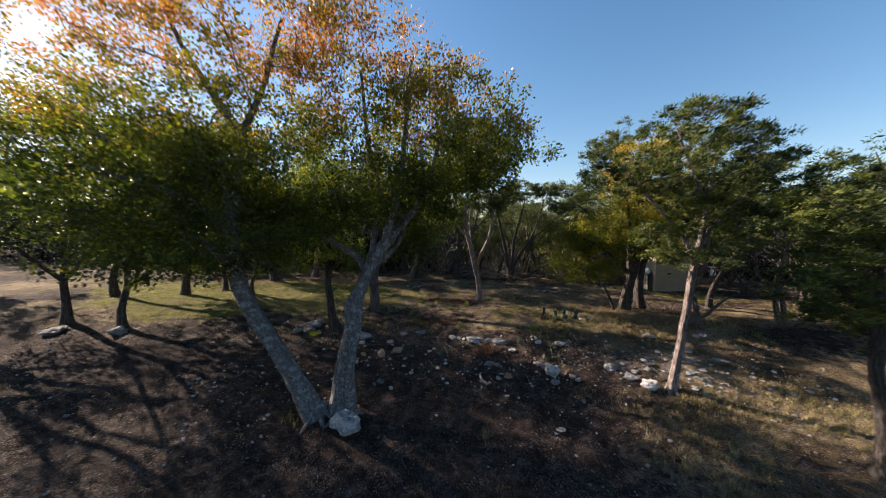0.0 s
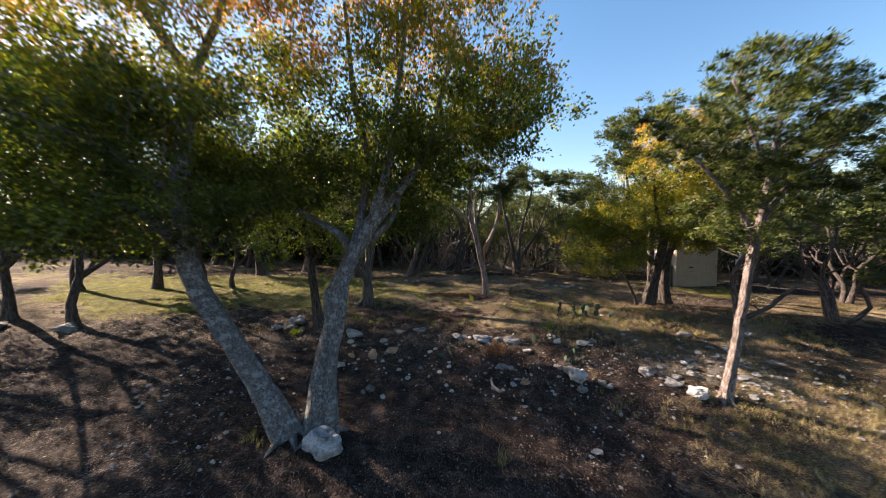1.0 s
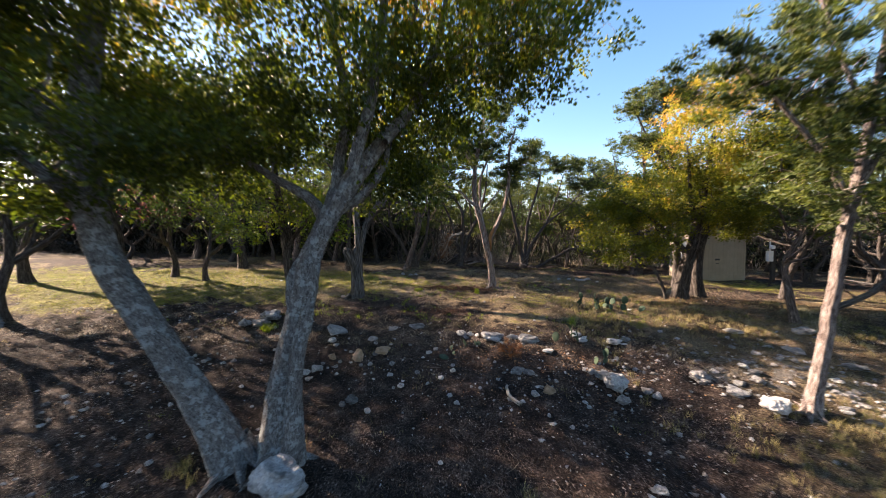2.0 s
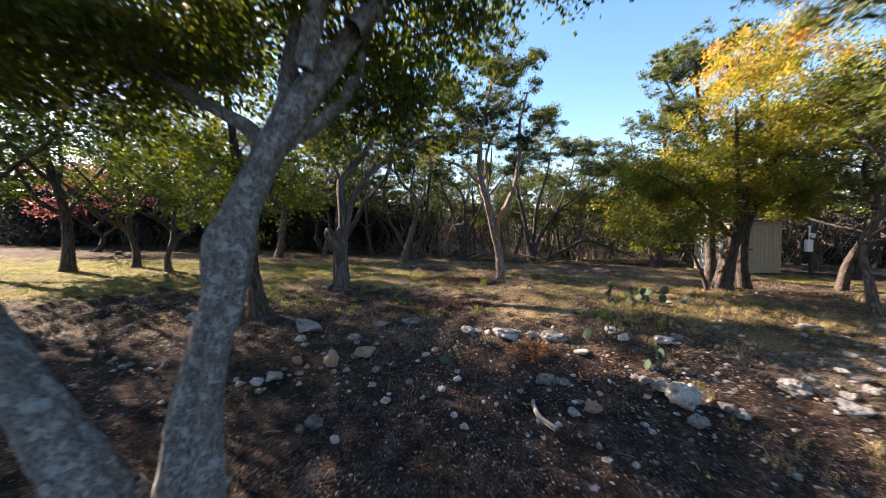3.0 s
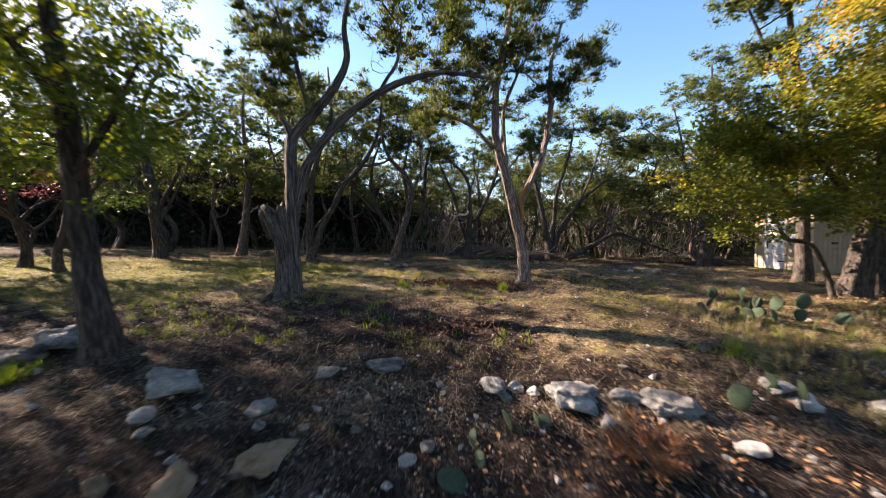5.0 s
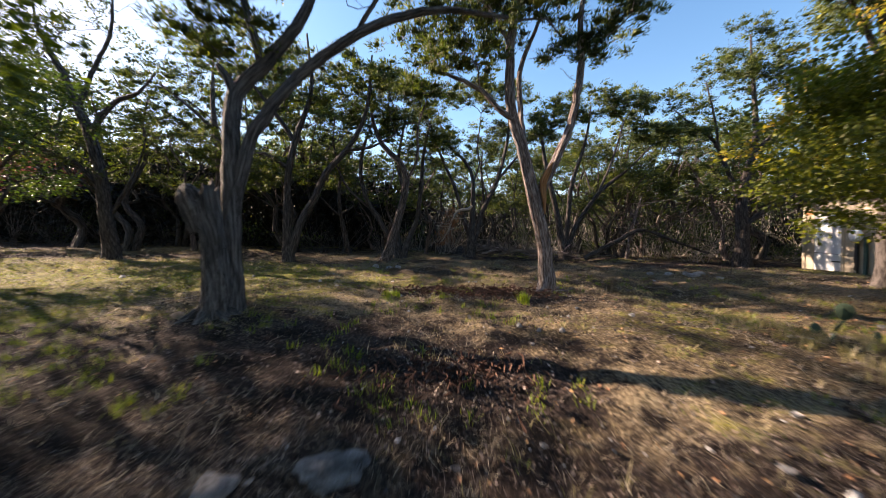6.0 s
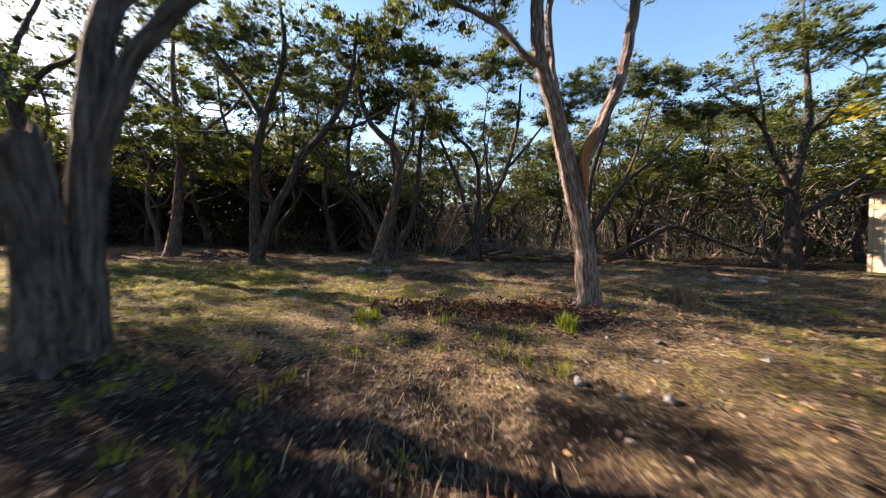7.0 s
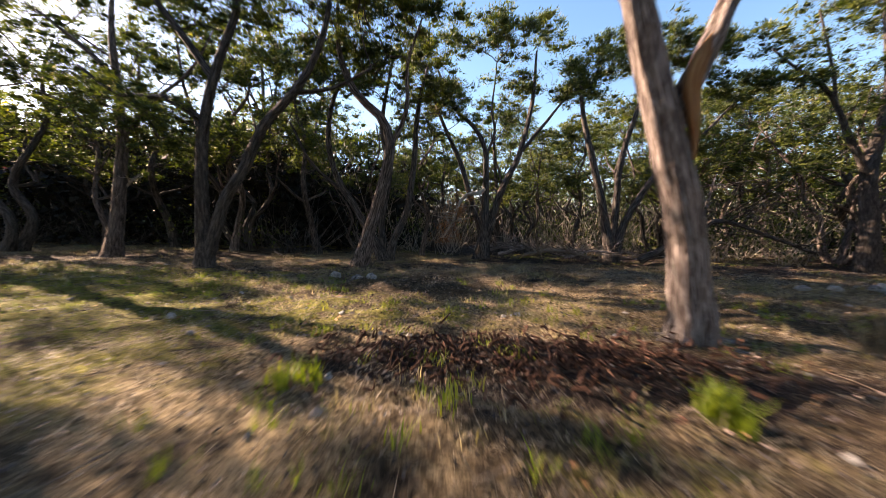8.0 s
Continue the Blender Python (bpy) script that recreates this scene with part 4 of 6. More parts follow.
# trees that can be told apart
for k, x, y, turn, size in ((1, -11.9, 23.4, 60, 1.15), (0, -6.6, 24.6, 150, 1.05), (3, -9.2, 25.8, 310, 1.0), (1, -12.4, 26.8, 20, 1.05), (1, -14.3, 23.8, 140, 1.2), (0, -10.0, 24.3, 40, 0.9), (3, -3.9, 24.4, 320, 0.9),
                             (3, 11.7, 15.75, 10, 1.0), (0, 9.2, 12.75, 250, 0.95), (2, 12.9, 13.4, 40, 1.0), (3, 15.6, 12.0, 40, 1.05), (1, 13.2, 9.6, 200, 0.9), (4, 2.7, 26.2, 80, 0.9), (4, 7.0, 25.6, 40, 1.0), (2, 8.9, 26.2, 100, 1.1)):
    plant(STOCK[k], x, y, turn, size)


def wood_juniper(seed, label, stems, blobs, clumps=95, leaves=400, bark=BARK_WOOD):
    b = stems[0][0]
    ob = tree("juniper_tree", label, seed, on_ground(b[0], b[1]), stems, blobs, clumps, leaves, bark, NEEDLE, "juniper", 0.065, 0.21, 0.55, 0.1, bare=110, hero=False, sub=5, tight=0.85, sprigs=True)
    return tagged(ob, group="woodland trees")


wood_juniper(201, "upright juniper with rough brown trunk and a broken pale branch",
             [[(-7.95, 22.0, 0.1, 0.2), (-7.85, 22.0, 0.5, 0.16), (-7.75, 22.0, 1.15, 0.14), (-7.62, 22.0, 2.14, 0.125), (-7.52, 22.0, 3.0, 0.11), (-7.57, 22.0, 4.2, 0.085), (-7.7, 22.0, 5.6, 0.06), (-7.6, 22.0, 7.2, 0.025)],
              [(-7.55, 22.0, 3.1, 0.06), (-6.9, 22.0, 3.9, 0.05), (-6.0, 22.0, 4.6, 0.035), (-5.4, 22.0, 5.5, 0.02)],
              [(-7.6, 22.0, 4.4, 0.06), (-8.4, 22.0, 5.2, 0.045), (-9.4, 22.0, 6.0, 0.025)]],
             [(-7.6, 21.8, 4.0, 0.9, 0.9, 0.7, 2.0), (-7.5, 22.0, 6.9, 1.5, 1.4, 0.9, 2.6), (-5.7, 22.0, 5.6, 1.0, 1.0, 0.5, 1.2), (-9.1, 22.0, 6.2, 1.2, 1.1, 0.6, 1.4), (-7.0, 22.0, 3.2, 0.8, 0.8, 0.35, 0.8)], 66)
wood_juniper(202, "dark twin-stemmed juniper with layered spreading crown",
             [[(-4.5, 20.2, 0.0, 0.17), (-4.53, 20.2, 0.9, 0.125), (-4.55, 20.2, 1.9, 0.105), (-4.49, 20.2, 2.8, 0.095), (-4.18, 20.2, 3.9, 0.075), (-3.8, 20.2, 5.0, 0.055), (-3.9, 20.2, 6.6, 0.025)],
              [(-4.46, 20.16, 0.45, 0.12), (-4.13, 20.16, 1.42, 0.1), (-3.74, 20.2, 2.1, 0.095), (-3.41, 20.2, 2.77, 0.085), (-2.71, 20.2, 3.55, 0.07), (-2.25, 20.2, 4.6, 0.05), (-2.1, 20.2, 6.0, 0.025)],
              [(-4.5, 20.2, 2.9, 0.06), (-5.1, 20.1, 3.3, 0.05), (-5.8, 20.0, 3.3, 0.035), (-6.5, 20.0, 3.8, 0.02)],
              [(-4.25, 20.2, 3.6, 0.06), (-4.9, 20.2, 4.5, 0.05), (-5.6, 20.3, 5.4, 0.03)],
              [(-2.9, 20.2, 3.4, 0.05), (-2.2, 20.3, 3.5, 0.035), (-1.5, 20.4, 3.9, 0.02)]],
             [(-4.0, 20.2, 5.3, 1.1, 1.1, 0.55, 2.2), (-3.6, 20.2, 6.0, 1.4, 1.2, 0.45, 1.8), (-2.1, 20.2, 5.2, 1.1, 1.0, 0.8, 2.0), (-5.4, 20.2, 5.5, 0.9, 0.9, 0.5, 1.2), (-6.0, 20.0, 3.5, 0.7, 0.7, 0.35, 0.8), (-1.7, 20.3, 3.9, 0.7, 0.7, 0.35, 0.8), (-4.5, 20.1, 3.0, 0.8, 0.8, 0.3, 0.7)], 46, 400, BARK_DARK)
wood_juniper(203, "juniper with a leaning pale brown trunk bent back at the top",
             [[(-2.05, 21.1, -0.05, 0.19), (-1.9, 21.1, 0.35, 0.145), (-1.73, 21.1, 0.96, 0.12), (-1.46, 21.1, 1.85, 0.11), (-1.28, 21.1, 2.7, 0.1), (-1.5, 21.1, 3.25, 0.085), (-2.0, 21.1, 3.75, 0.07), (-2.3, 21.1, 4.6, 0.05), (-2.3, 21.1, 5.6, 0.025)],
              [(-1.3, 21.1, 2.6, 0.06), (-0.95, 21.1, 3.3, 0.05), (-0.9, 21.1, 4.3, 0.035), (-0.6, 21.1, 5.2, 0.02)]],
             [(-2.4, 21.1, 5.3, 1.0, 1.0, 0.7, 2.4), (-0.75, 21.1, 5.1, 0.8, 0.8, 0.5, 1.4), (-1.7, 21.1, 4.4, 0.7, 0.7, 0.35, 0.8)], 40)
wood_juniper(204, "many-stemmed juniper with a dense dark hanging crown",
             [[(-1.65, 22.6, 0.05, 0.14), (-1.9, 22.6, 0.7, 0.1), (-2.23, 22.6, 1.29, 0.09), (-2.9, 22.6, 2.5, 0.075), (-2.96, 22.6, 3.7, 0.06), (-2.56, 22.6, 5.0, 0.03)],
              [(-1.6, 22.6, 0.05, 0.12), (-1.4, 22.6, 0.8, 0.09), (-1.14, 22.6, 1.3, 0.08), (-0.93, 22.6, 2.49, 0.07), (-0.81, 22.6, 3.84, 0.055), (-0.54, 22.6, 5.0, 0.03)],
              [(-1.68, 22.65, 0.05, 0.1), (-1.75, 22.7, 1.2, 0.085), (-1.55, 22.7, 2.4, 0.07), (-1.7, 22.7, 3.6, 0.055), (-1.4, 22.7, 5.3, 0.025)],
              [(-2.5, 22.6, 1.8, 0.05), (-3.4, 22.5, 2.6, 0.04), (-3.9, 22.5, 3.6, 0.025)]],
             [(-2.55, 22.6, 5.0, 0.95, 0.95, 0.75, 3.0), (-0.75, 22.6, 4.8, 0.9, 0.9, 0.7, 2.2), (-1.5, 22.6, 5.7, 1.1, 1.0, 0.5, 1.6), (-0.1, 22.6, 4.1, 0.6, 0.6, 0.35, 0.8), (-3.8, 22.5, 3.9, 0.7, 0.7, 0.4, 0.8)], 46, 400, BARK_DARK)
wood_juniper(205, "open juniper with several winding stems and high green crown",
             [[(0.82, 23.8, 0.0, 0.19), (0.9, 23.8, 0.6, 0.15), (0.93, 23.8, 1.15, 0.12), (0.97, 23.8, 2.4, 0.085), (0.95, 23.8, 3.2, 0.07), (0.68, 23.8, 3.8, 0.06), (0.09, 23.8, 4.4, 0.05), (-0.33, 23.8, 5.4, 0.025)],
              [(0.93, 23.8, 0.5, 0.12), (1.2, 23.8, 1.3, 0.1), (1.44, 23.8, 2.09, 0.09), (1.95, 23.8, 3.1, 0.075), (2.29, 23.8, 4.52, 0.055), (2.4, 23.8, 5.9, 0.025)],
              [(0.86, 23.8, 0.9, 0.09), (0.55, 23.8, 1.9, 0.075), (0.29, 23.8, 2.85, 0.065), (-0.2, 23.8, 4.0, 0.045), (-0.7, 23.8, 5.4, 0.02)],
              [(2.0, 23.8, 3.2, 0.05), (2.7, 23.8, 4.0, 0.04), (3.4, 23.8, 4.9, 0.02)],
              [(0.97, 23.8, 3.0, 0.04), (1.25, 23.8, 3.7, 0.035), (1.15, 23.8, 4.2, 0.03), (1.3, 23.8, 5.6, 0.015)]],
             [(-0.6, 23.8, 5.8, 0.9, 0.9, 0.5, 1.6), (1.0, 23.8, 6.3, 1.0, 0.9, 0.4, 1.6), (2.45, 23.8, 6.2, 0.8, 0.8, 0.55, 1.8), (3.4, 23.8, 5.1, 0.7, 0.7, 0.45, 1.2), (1.9, 23.8, 5.1, 0.5, 0.5, 0.3, 0.7), (-0.2, 23.8, 4.6, 0.6, 0.6, 0.35, 0.8)], 70, 400, BARK_DARK)
wood_juniper(206, "many-stemmed juniper with limbs arching outward",
             [[(4.4, 23.6, 0.0, 0.16), (4.3, 23.6, 0.8, 0.12), (4.18, 23.6, 1.46, 0.1), (3.92, 23.6, 2.63, 0.085), (3.66, 23.6, 3.79, 0.065), (3.5, 23.6, 5.2, 0.03)],
              [(4.46, 23.6, 0.1, 0.13), (4.65, 23.6, 0.9, 0.1), (4.93, 23.6, 1.5, 0.09), (5.75, 23.6, 2.62, 0.07), (6.74, 23.6, 3.4, 0.05), (7.73, 23.6, 4.4, 0.02)],
              [(4.44, 23.65, 0.2, 0.12), (4.6, 23.7, 1.6, 0.09), (4.75, 23.7, 3.0, 0.075), (5.2, 23.7, 4.4, 0.055), (5.4, 23.7, 5.8, 0.025)],
              [(5.6, 23.6, 2.4, 0.05), (6.1, 23.6, 3.6, 0.045), (6.6, 23.6, 5.2, 0.025)]],
             [(5.4, 23.6, 5.9, 1.1, 1.0, 0.5, 2.0), (6.8, 23.6, 5.7, 1.0, 0.9, 0.5, 1.8), (4.2, 23.6, 5.4, 0.9, 0.9, 0.45, 1.4), (7.7, 23.6, 4.8, 0.8, 0.8, 0.4, 1.2), (3.6, 23.6, 4.7, 0.6, 0.6, 0.35, 0.8)], 74, 400, BARK_DARK)
wood_juniper(207, "tall dark juniper with long bare limbs and high open crown",
             [[(10.3, 22.6, -0.4, 0.24), (10.28, 22.6, 0.4, 0.2), (10.28, 22.6, 1.2, 0.175), (10.27, 22.6, 2.3, 0.16), (10.5, 22.6, 3.3, 0.12), (10.7, 22.6, 4.4, 0.09), (10.6, 22.6, 6.0, 0.06), (10.4, 22.6, 7.8, 0.025)],
              [(10.25, 22.6, 2.1, 0.09), (9.75, 22.6, 3.1, 0.075), (9.22, 22.6, 4.2, 0.055), (8.3, 22.6, 4.9, 0.035), (7.8, 22.6, 5.3, 0.02)],
              [(10.3, 22.55, 1.3, 0.08), (11.0, 22.4, 1.9, 0.07), (11.9, 22.3, 2.5, 0.05), (12.9, 22.2, 3.4, 0.03)],
              [(10.6, 22.6, 3.8, 0.07), (11.4, 22.6, 4.6, 0.05), (12.2, 22.6, 5.6, 0.025)],
              [(9.4, 22.6, 3.9, 0.045), (9.2, 22.6, 5.2, 0.035), (8.9, 22.6, 6.2, 0.02)]],
             [(8.5, 22.6, 5.7, 1.1, 1.0, 0.5, 1.6), (9.9, 22.6, 6.8, 1.3, 1.2, 0.7, 2.2), (11.4, 22.6, 6.3, 1.3, 1.1, 0.7, 2.0), (8.2, 22.5, 4.6, 0.8, 0.8, 0.3, 0.7), (11.6, 22.6, 5.0, 1.0, 0.9, 0.5, 1.1), (10.4, 22.6, 7.9, 1.0, 0.9, 0.4, 1.0), (12.9, 22.2, 3.9, 0.8, 0.8, 0.4, 0.8)], 92, 400, BARK_DARK)
wood_juniper(208, "tall juniper rising behind the yellow oak",
             [[(9.2, 17.6, -0.3, 0.17), (9.15, 17.6, 1.5, 0.13), (9.0, 17.5, 3.2, 0.11), (8.7, 17.4, 4.8, 0.085), (8.4, 17.3, 6.4, 0.06), (8.3, 17.3, 8.0, 0.025)],
              [(8.8, 17.4, 4.3, 0.06), (7.9, 17.2, 5.3, 0.045), (7.2, 17.1, 6.5, 0.025)],
              [(8.9, 17.5, 3.9, 0.06), (9.9, 17.4, 5.0, 0.045), (10.8, 17.3, 6.2, 0.025)]],
             [(7.7, 17.1, 7.0, 1.0, 1.0, 0.6, 1.8), (8.7, 17.3, 7.9, 1.2, 1.0, 0.6, 2.0), (10.3, 17.3, 6.9, 1.3, 1.1, 0.8, 2.0), (8.2, 17.2, 5.5, 1.0, 0.9, 0.4, 1.0)], 78, 400, BARK_DARK)
# the last four are added to cast shade, the first two of them unseen
for k, x, y, turn, size in ((0, -12.6, 11.95, 0, 1.2), (0, -10.6, 11.85, 120, 1.15), (0, -11.5, 15.9, 200, 1.4), (0, -13.9, 15.2, 70, 1.35), (1, -18.0, 23.5, 0, 1.2), (2, -19.5, 27.6, 40, 1.2), (0, -15.4, 10.2, 130, 1.4), (0, -17.6, 11.6, 20, 1.4), (0, -10.4, 17.0, 300, 1.0), (0, -8.6, 16.2, 80, 0.78)):
    plant(OAKS[k], x, y, turn, size)

# two junipers added out of view on the sunward side
for k, x, y, turn, size in ((1, -25.0, 15.4, 130, 1.15), (2, -27.5, 12.4, 250, 1.1)):
    plant(FAR[k], x, y, turn, size)

# the wood that closes the clearing
gw = np.random.default_rng(77)
spots = []


def wood(tries, x0, x1, y0, y1, gap, most):
    n = 0
    for _ in range(tries):
        x, y = gw.uniform(x0, x1), gw.uniform(y0, y1)
        edge = 24.6 + 1.0 * math.sin(0.5 * x)
        if x > 15.5:
            edge = 8.0 + max(0, 20 - x)
        if x < -12:
            edge = 24.0 if x > -20 else 15.0
        if y < edge or (abs(x - 12.8) < 2.6 and y < 23.5):
            continue
        if -30 < x < -11 and y < 29.5:
            continue
        far = 6.0 if -24 < x < -7 and y < 31 else gap
        if any((x - a) ** 2 + (y - b) ** 2 < far ** 2 for a, b in spots):
            continue
        spots.append((x, y))
        n += 1
        if n >= most:
            return


wood(4000, -24, 24, 10, 33, 2.4, 62)
wood(3000, -13, 16, 27, 36, 1.9, 14)
wood(2500, -42, 42, 12, 46, 3.0, 36)
for k in range(13):
    spots.append((-27 + 1.6 * k + gw.uniform(-0.4, 0.4), 31.5 + gw.uniform(-1.5, 2.5)))
# low dense growth at the back of the open side
for k in range(30):
    plant(FAR[k % 3], -23 + 15.5 * gw.random(), 27.6 + 7.5 * gw.random(), gw.uniform(0, 360), gw.uniform(0.6, 0.76))
for x, y in spots:
    if gw.random() < 0.04:
        plant(OAKS[0], x, y, gw.uniform(0, 360), gw.uniform(0.85, 1.2))
    else:
        near = y < 27.3 and -13 < x < 15
        plant(STOCK[int(gw.integers(0, 5))] if near else FAR[int(gw.integers(0, 3))], x, y, gw.uniform(0, 360), gw.uniform(0.8, 1.12) * (0.8 if -5 < x < 8 and y < 34 else 1.2 if x < -1.5 and y < 28.5 else 1.0))


# far woods: one ragged band of crowns
def far_woods():
    g = np.random.default_rng(5)
    vs = []
    for _ in range(440):
        a = g.uniform(-1.5, 1.5)
        d = g.uniform(62, 120)
        x, y = d * math.sin(a) * 1.1, 8 + d * math.cos(a)
        h = g.uniform(5, 8)
        n = 110
        p = g.normal(size=(n, 3)) * (1.6, 1.6, 0) + (x, y, float(lie(x, y)))
        p[:, 2] += h * g.random(n) ** 0.9
        vs.append(p)
    p = np.concatenate(vs)
    v, f = sprays(g, p, 0.9, g.normal(size=p.shape), 0.3, 0.55)
    ob = new("distant_woods", mesh_data("distant_woods", v, [(f, 0)], [NEEDLE]))
    tagged(ob, "distant dark green juniper woods along the horizon", "woods", kind="stuff")


# trees added unseen behind and beside the path's start, to hold back sky light
gb = np.random.default_rng(78)
for k in range(24):
    a = math.radians(-100 + 200 * (k + gb.uniform(-0.3, 0.3)) / 23 + 180)
    d = gb.uniform(15, 25)
    plant(FAR[k % 3], d * math.sin(a) * 1.15 + 3.0, -1.0 + d * math.cos(a), gb.uniform(0, 360), gb.uniform(0.95, 1.3))

far_woods()


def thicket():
    """The dark tangle behind the first rows, which shuts out the horizon; its shade is painted."""
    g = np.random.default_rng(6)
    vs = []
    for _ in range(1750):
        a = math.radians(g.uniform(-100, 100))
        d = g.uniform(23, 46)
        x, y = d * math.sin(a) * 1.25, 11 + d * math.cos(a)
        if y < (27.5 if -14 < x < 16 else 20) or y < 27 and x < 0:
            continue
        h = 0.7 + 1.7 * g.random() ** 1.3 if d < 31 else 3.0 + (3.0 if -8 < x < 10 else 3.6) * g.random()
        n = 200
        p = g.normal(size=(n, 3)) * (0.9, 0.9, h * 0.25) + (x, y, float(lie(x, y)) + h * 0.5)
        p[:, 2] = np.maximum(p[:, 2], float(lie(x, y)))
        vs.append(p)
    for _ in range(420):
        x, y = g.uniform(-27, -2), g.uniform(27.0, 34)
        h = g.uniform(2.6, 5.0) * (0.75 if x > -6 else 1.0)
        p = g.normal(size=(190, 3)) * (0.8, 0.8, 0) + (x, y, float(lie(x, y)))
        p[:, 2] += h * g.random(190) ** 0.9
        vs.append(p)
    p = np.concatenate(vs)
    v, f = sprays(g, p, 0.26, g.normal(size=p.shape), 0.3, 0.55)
    tagged(new("thicket", mesh_data("thicket", v, [(f, 0)], [THICKET_SHADED])), "dense juniper thicket behind the trees, coloured dark for the wood's shade", "thicket", kind="stuff")


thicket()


def undergrowth():
    """Tangled dry twigs and low leafy shrubs at the foot of the wood."""
    g = np.random.default_rng(8)
    leaf_pts, pale, tubes = [], [], []
    for _ in range(680):
        x, y = g.uniform(-30, 30), g.uniform(23.0, 36)
        if y < 25 + 1.3 * math.sin(0.5 * x) + g.uniform(-0.6, 0.6) or (x > 10.5 and x < 16 and y < 25):
            continue
        z = float(ground_z(x, y))
        h = g.uniform(0.5, 2.9)
        w = g.uniform(0.5, 1.1)
        for _ in range(8):
            d = np.array([g.normal() * w, g.normal() * w, h * g.uniform(0.5, 1.1)])
            a = np.array([x + g.normal() * 0.15, y + g.normal() * 0.15, z - 0.03])
            m = a + d * 0.5 + g.normal(size=3) * 0.15
            e = a + d + g.normal(size=3) * 0.15
            ln = smooth_line([(*a, 0.012), (*m, 0.008), (*e, 0.003)], 0.3)
            (pale if w < 0.9 and x > -4 else tubes).append(tube(ln, g, 3))
        if g.random() < (0.6 if x > 3 else 0.15):
            n = 170
            p = g.normal(size=(n, 3)) * (w * 0.55, w * 0.55, h * 0.26) + (x, y, z + h * 0.55)
            p[:, 2] = np.maximum(p[:, 2], z + 0.02)
            leaf_pts.append(p)
    p = np.concatenate(leaf_pts)
    v, f = broad_leaves(g, p, 0.09, g.normal(size=p.shape), 0.2)
    ob = new("shrubs", mesh_data("shrubs", v, [(f, 0)], [SHRUB_LEAF]))
    tagged(ob, "low leafy green shrubs at the foot of the wood", "shrubs", kind="stuff")
    ob = new("brushwood", tubes_mesh("brushwood", tubes, DEADWOOD))
    tagged(ob, "tangled dry twigs and stems under the trees", "brushwood", kind="stuff")
    ob = new("dead_brush", tubes_mesh("dead_brush", pale, BLEACHED))
    tagged(ob, "bleached grey dead brush at the edge of the wood", "brushwood", kind="stuff")


undergrowth()


# ---- the shed ----
def box_bm(x0, y0, z0, x1, y1, z1, bevel=0.006):
    bm = bmesh.new()
    bmesh.ops.create_cube(bm, size=1.0, matrix=Matrix.Translation(((x0 + x1) / 2, (y0 + y1) / 2, (z0 + z1) / 2)) @ Matrix.Diagonal((x1 - x0, y1 - y0, z1 - z0, 1)))
    if bevel:
        bmesh.ops.bevel(bm, geom=bm.edges[:], offset=bevel, segments=2, affect="EDGES")
    return bm


SHED_PAINT = plain_material("cream painted siding", (0.24, 0.2, 0.145), (0.34, 0.285, 0.21), 2.5, 0.7, 0.002, 40.0)
SHED_WHITE = plain_material("white painted door", (0.45, 0.47, 0.5), (0.58, 0.59, 0.6), 3.0, 0.55, 0.001, 40.0)
SHINGLE = plain_material("dark asphalt shingle", (0.04, 0.04, 0.042), (0.1, 0.095, 0.09), 14.0, 0.95, 0.004, 90.0)
DARK_METAL = plain_material("dark metal", (0.02, 0.022, 0.022), (0.05, 0.055, 0.055), 9.0, 0.5, 0.001, 60.0, 0.6)
GREEN_PAINT = plain_material("dark green paint", (0.012, 0.04, 0.035), (0.03, 0.075, 0.065), 5.0, 0.5, 0.001, 60.0)
WHITE_PLASTIC = plain_material("white plastic", (0.62, 0.64, 0.66), (0.75, 0.76, 0.77), 3.0, 0.4, 0.0005, 60.0)
ORANGE_SIGN = plain_material("orange sign", (0.62, 0.2, 0.08), (0.7, 0.26, 0.1), 6.0, 0.6, 0.0)


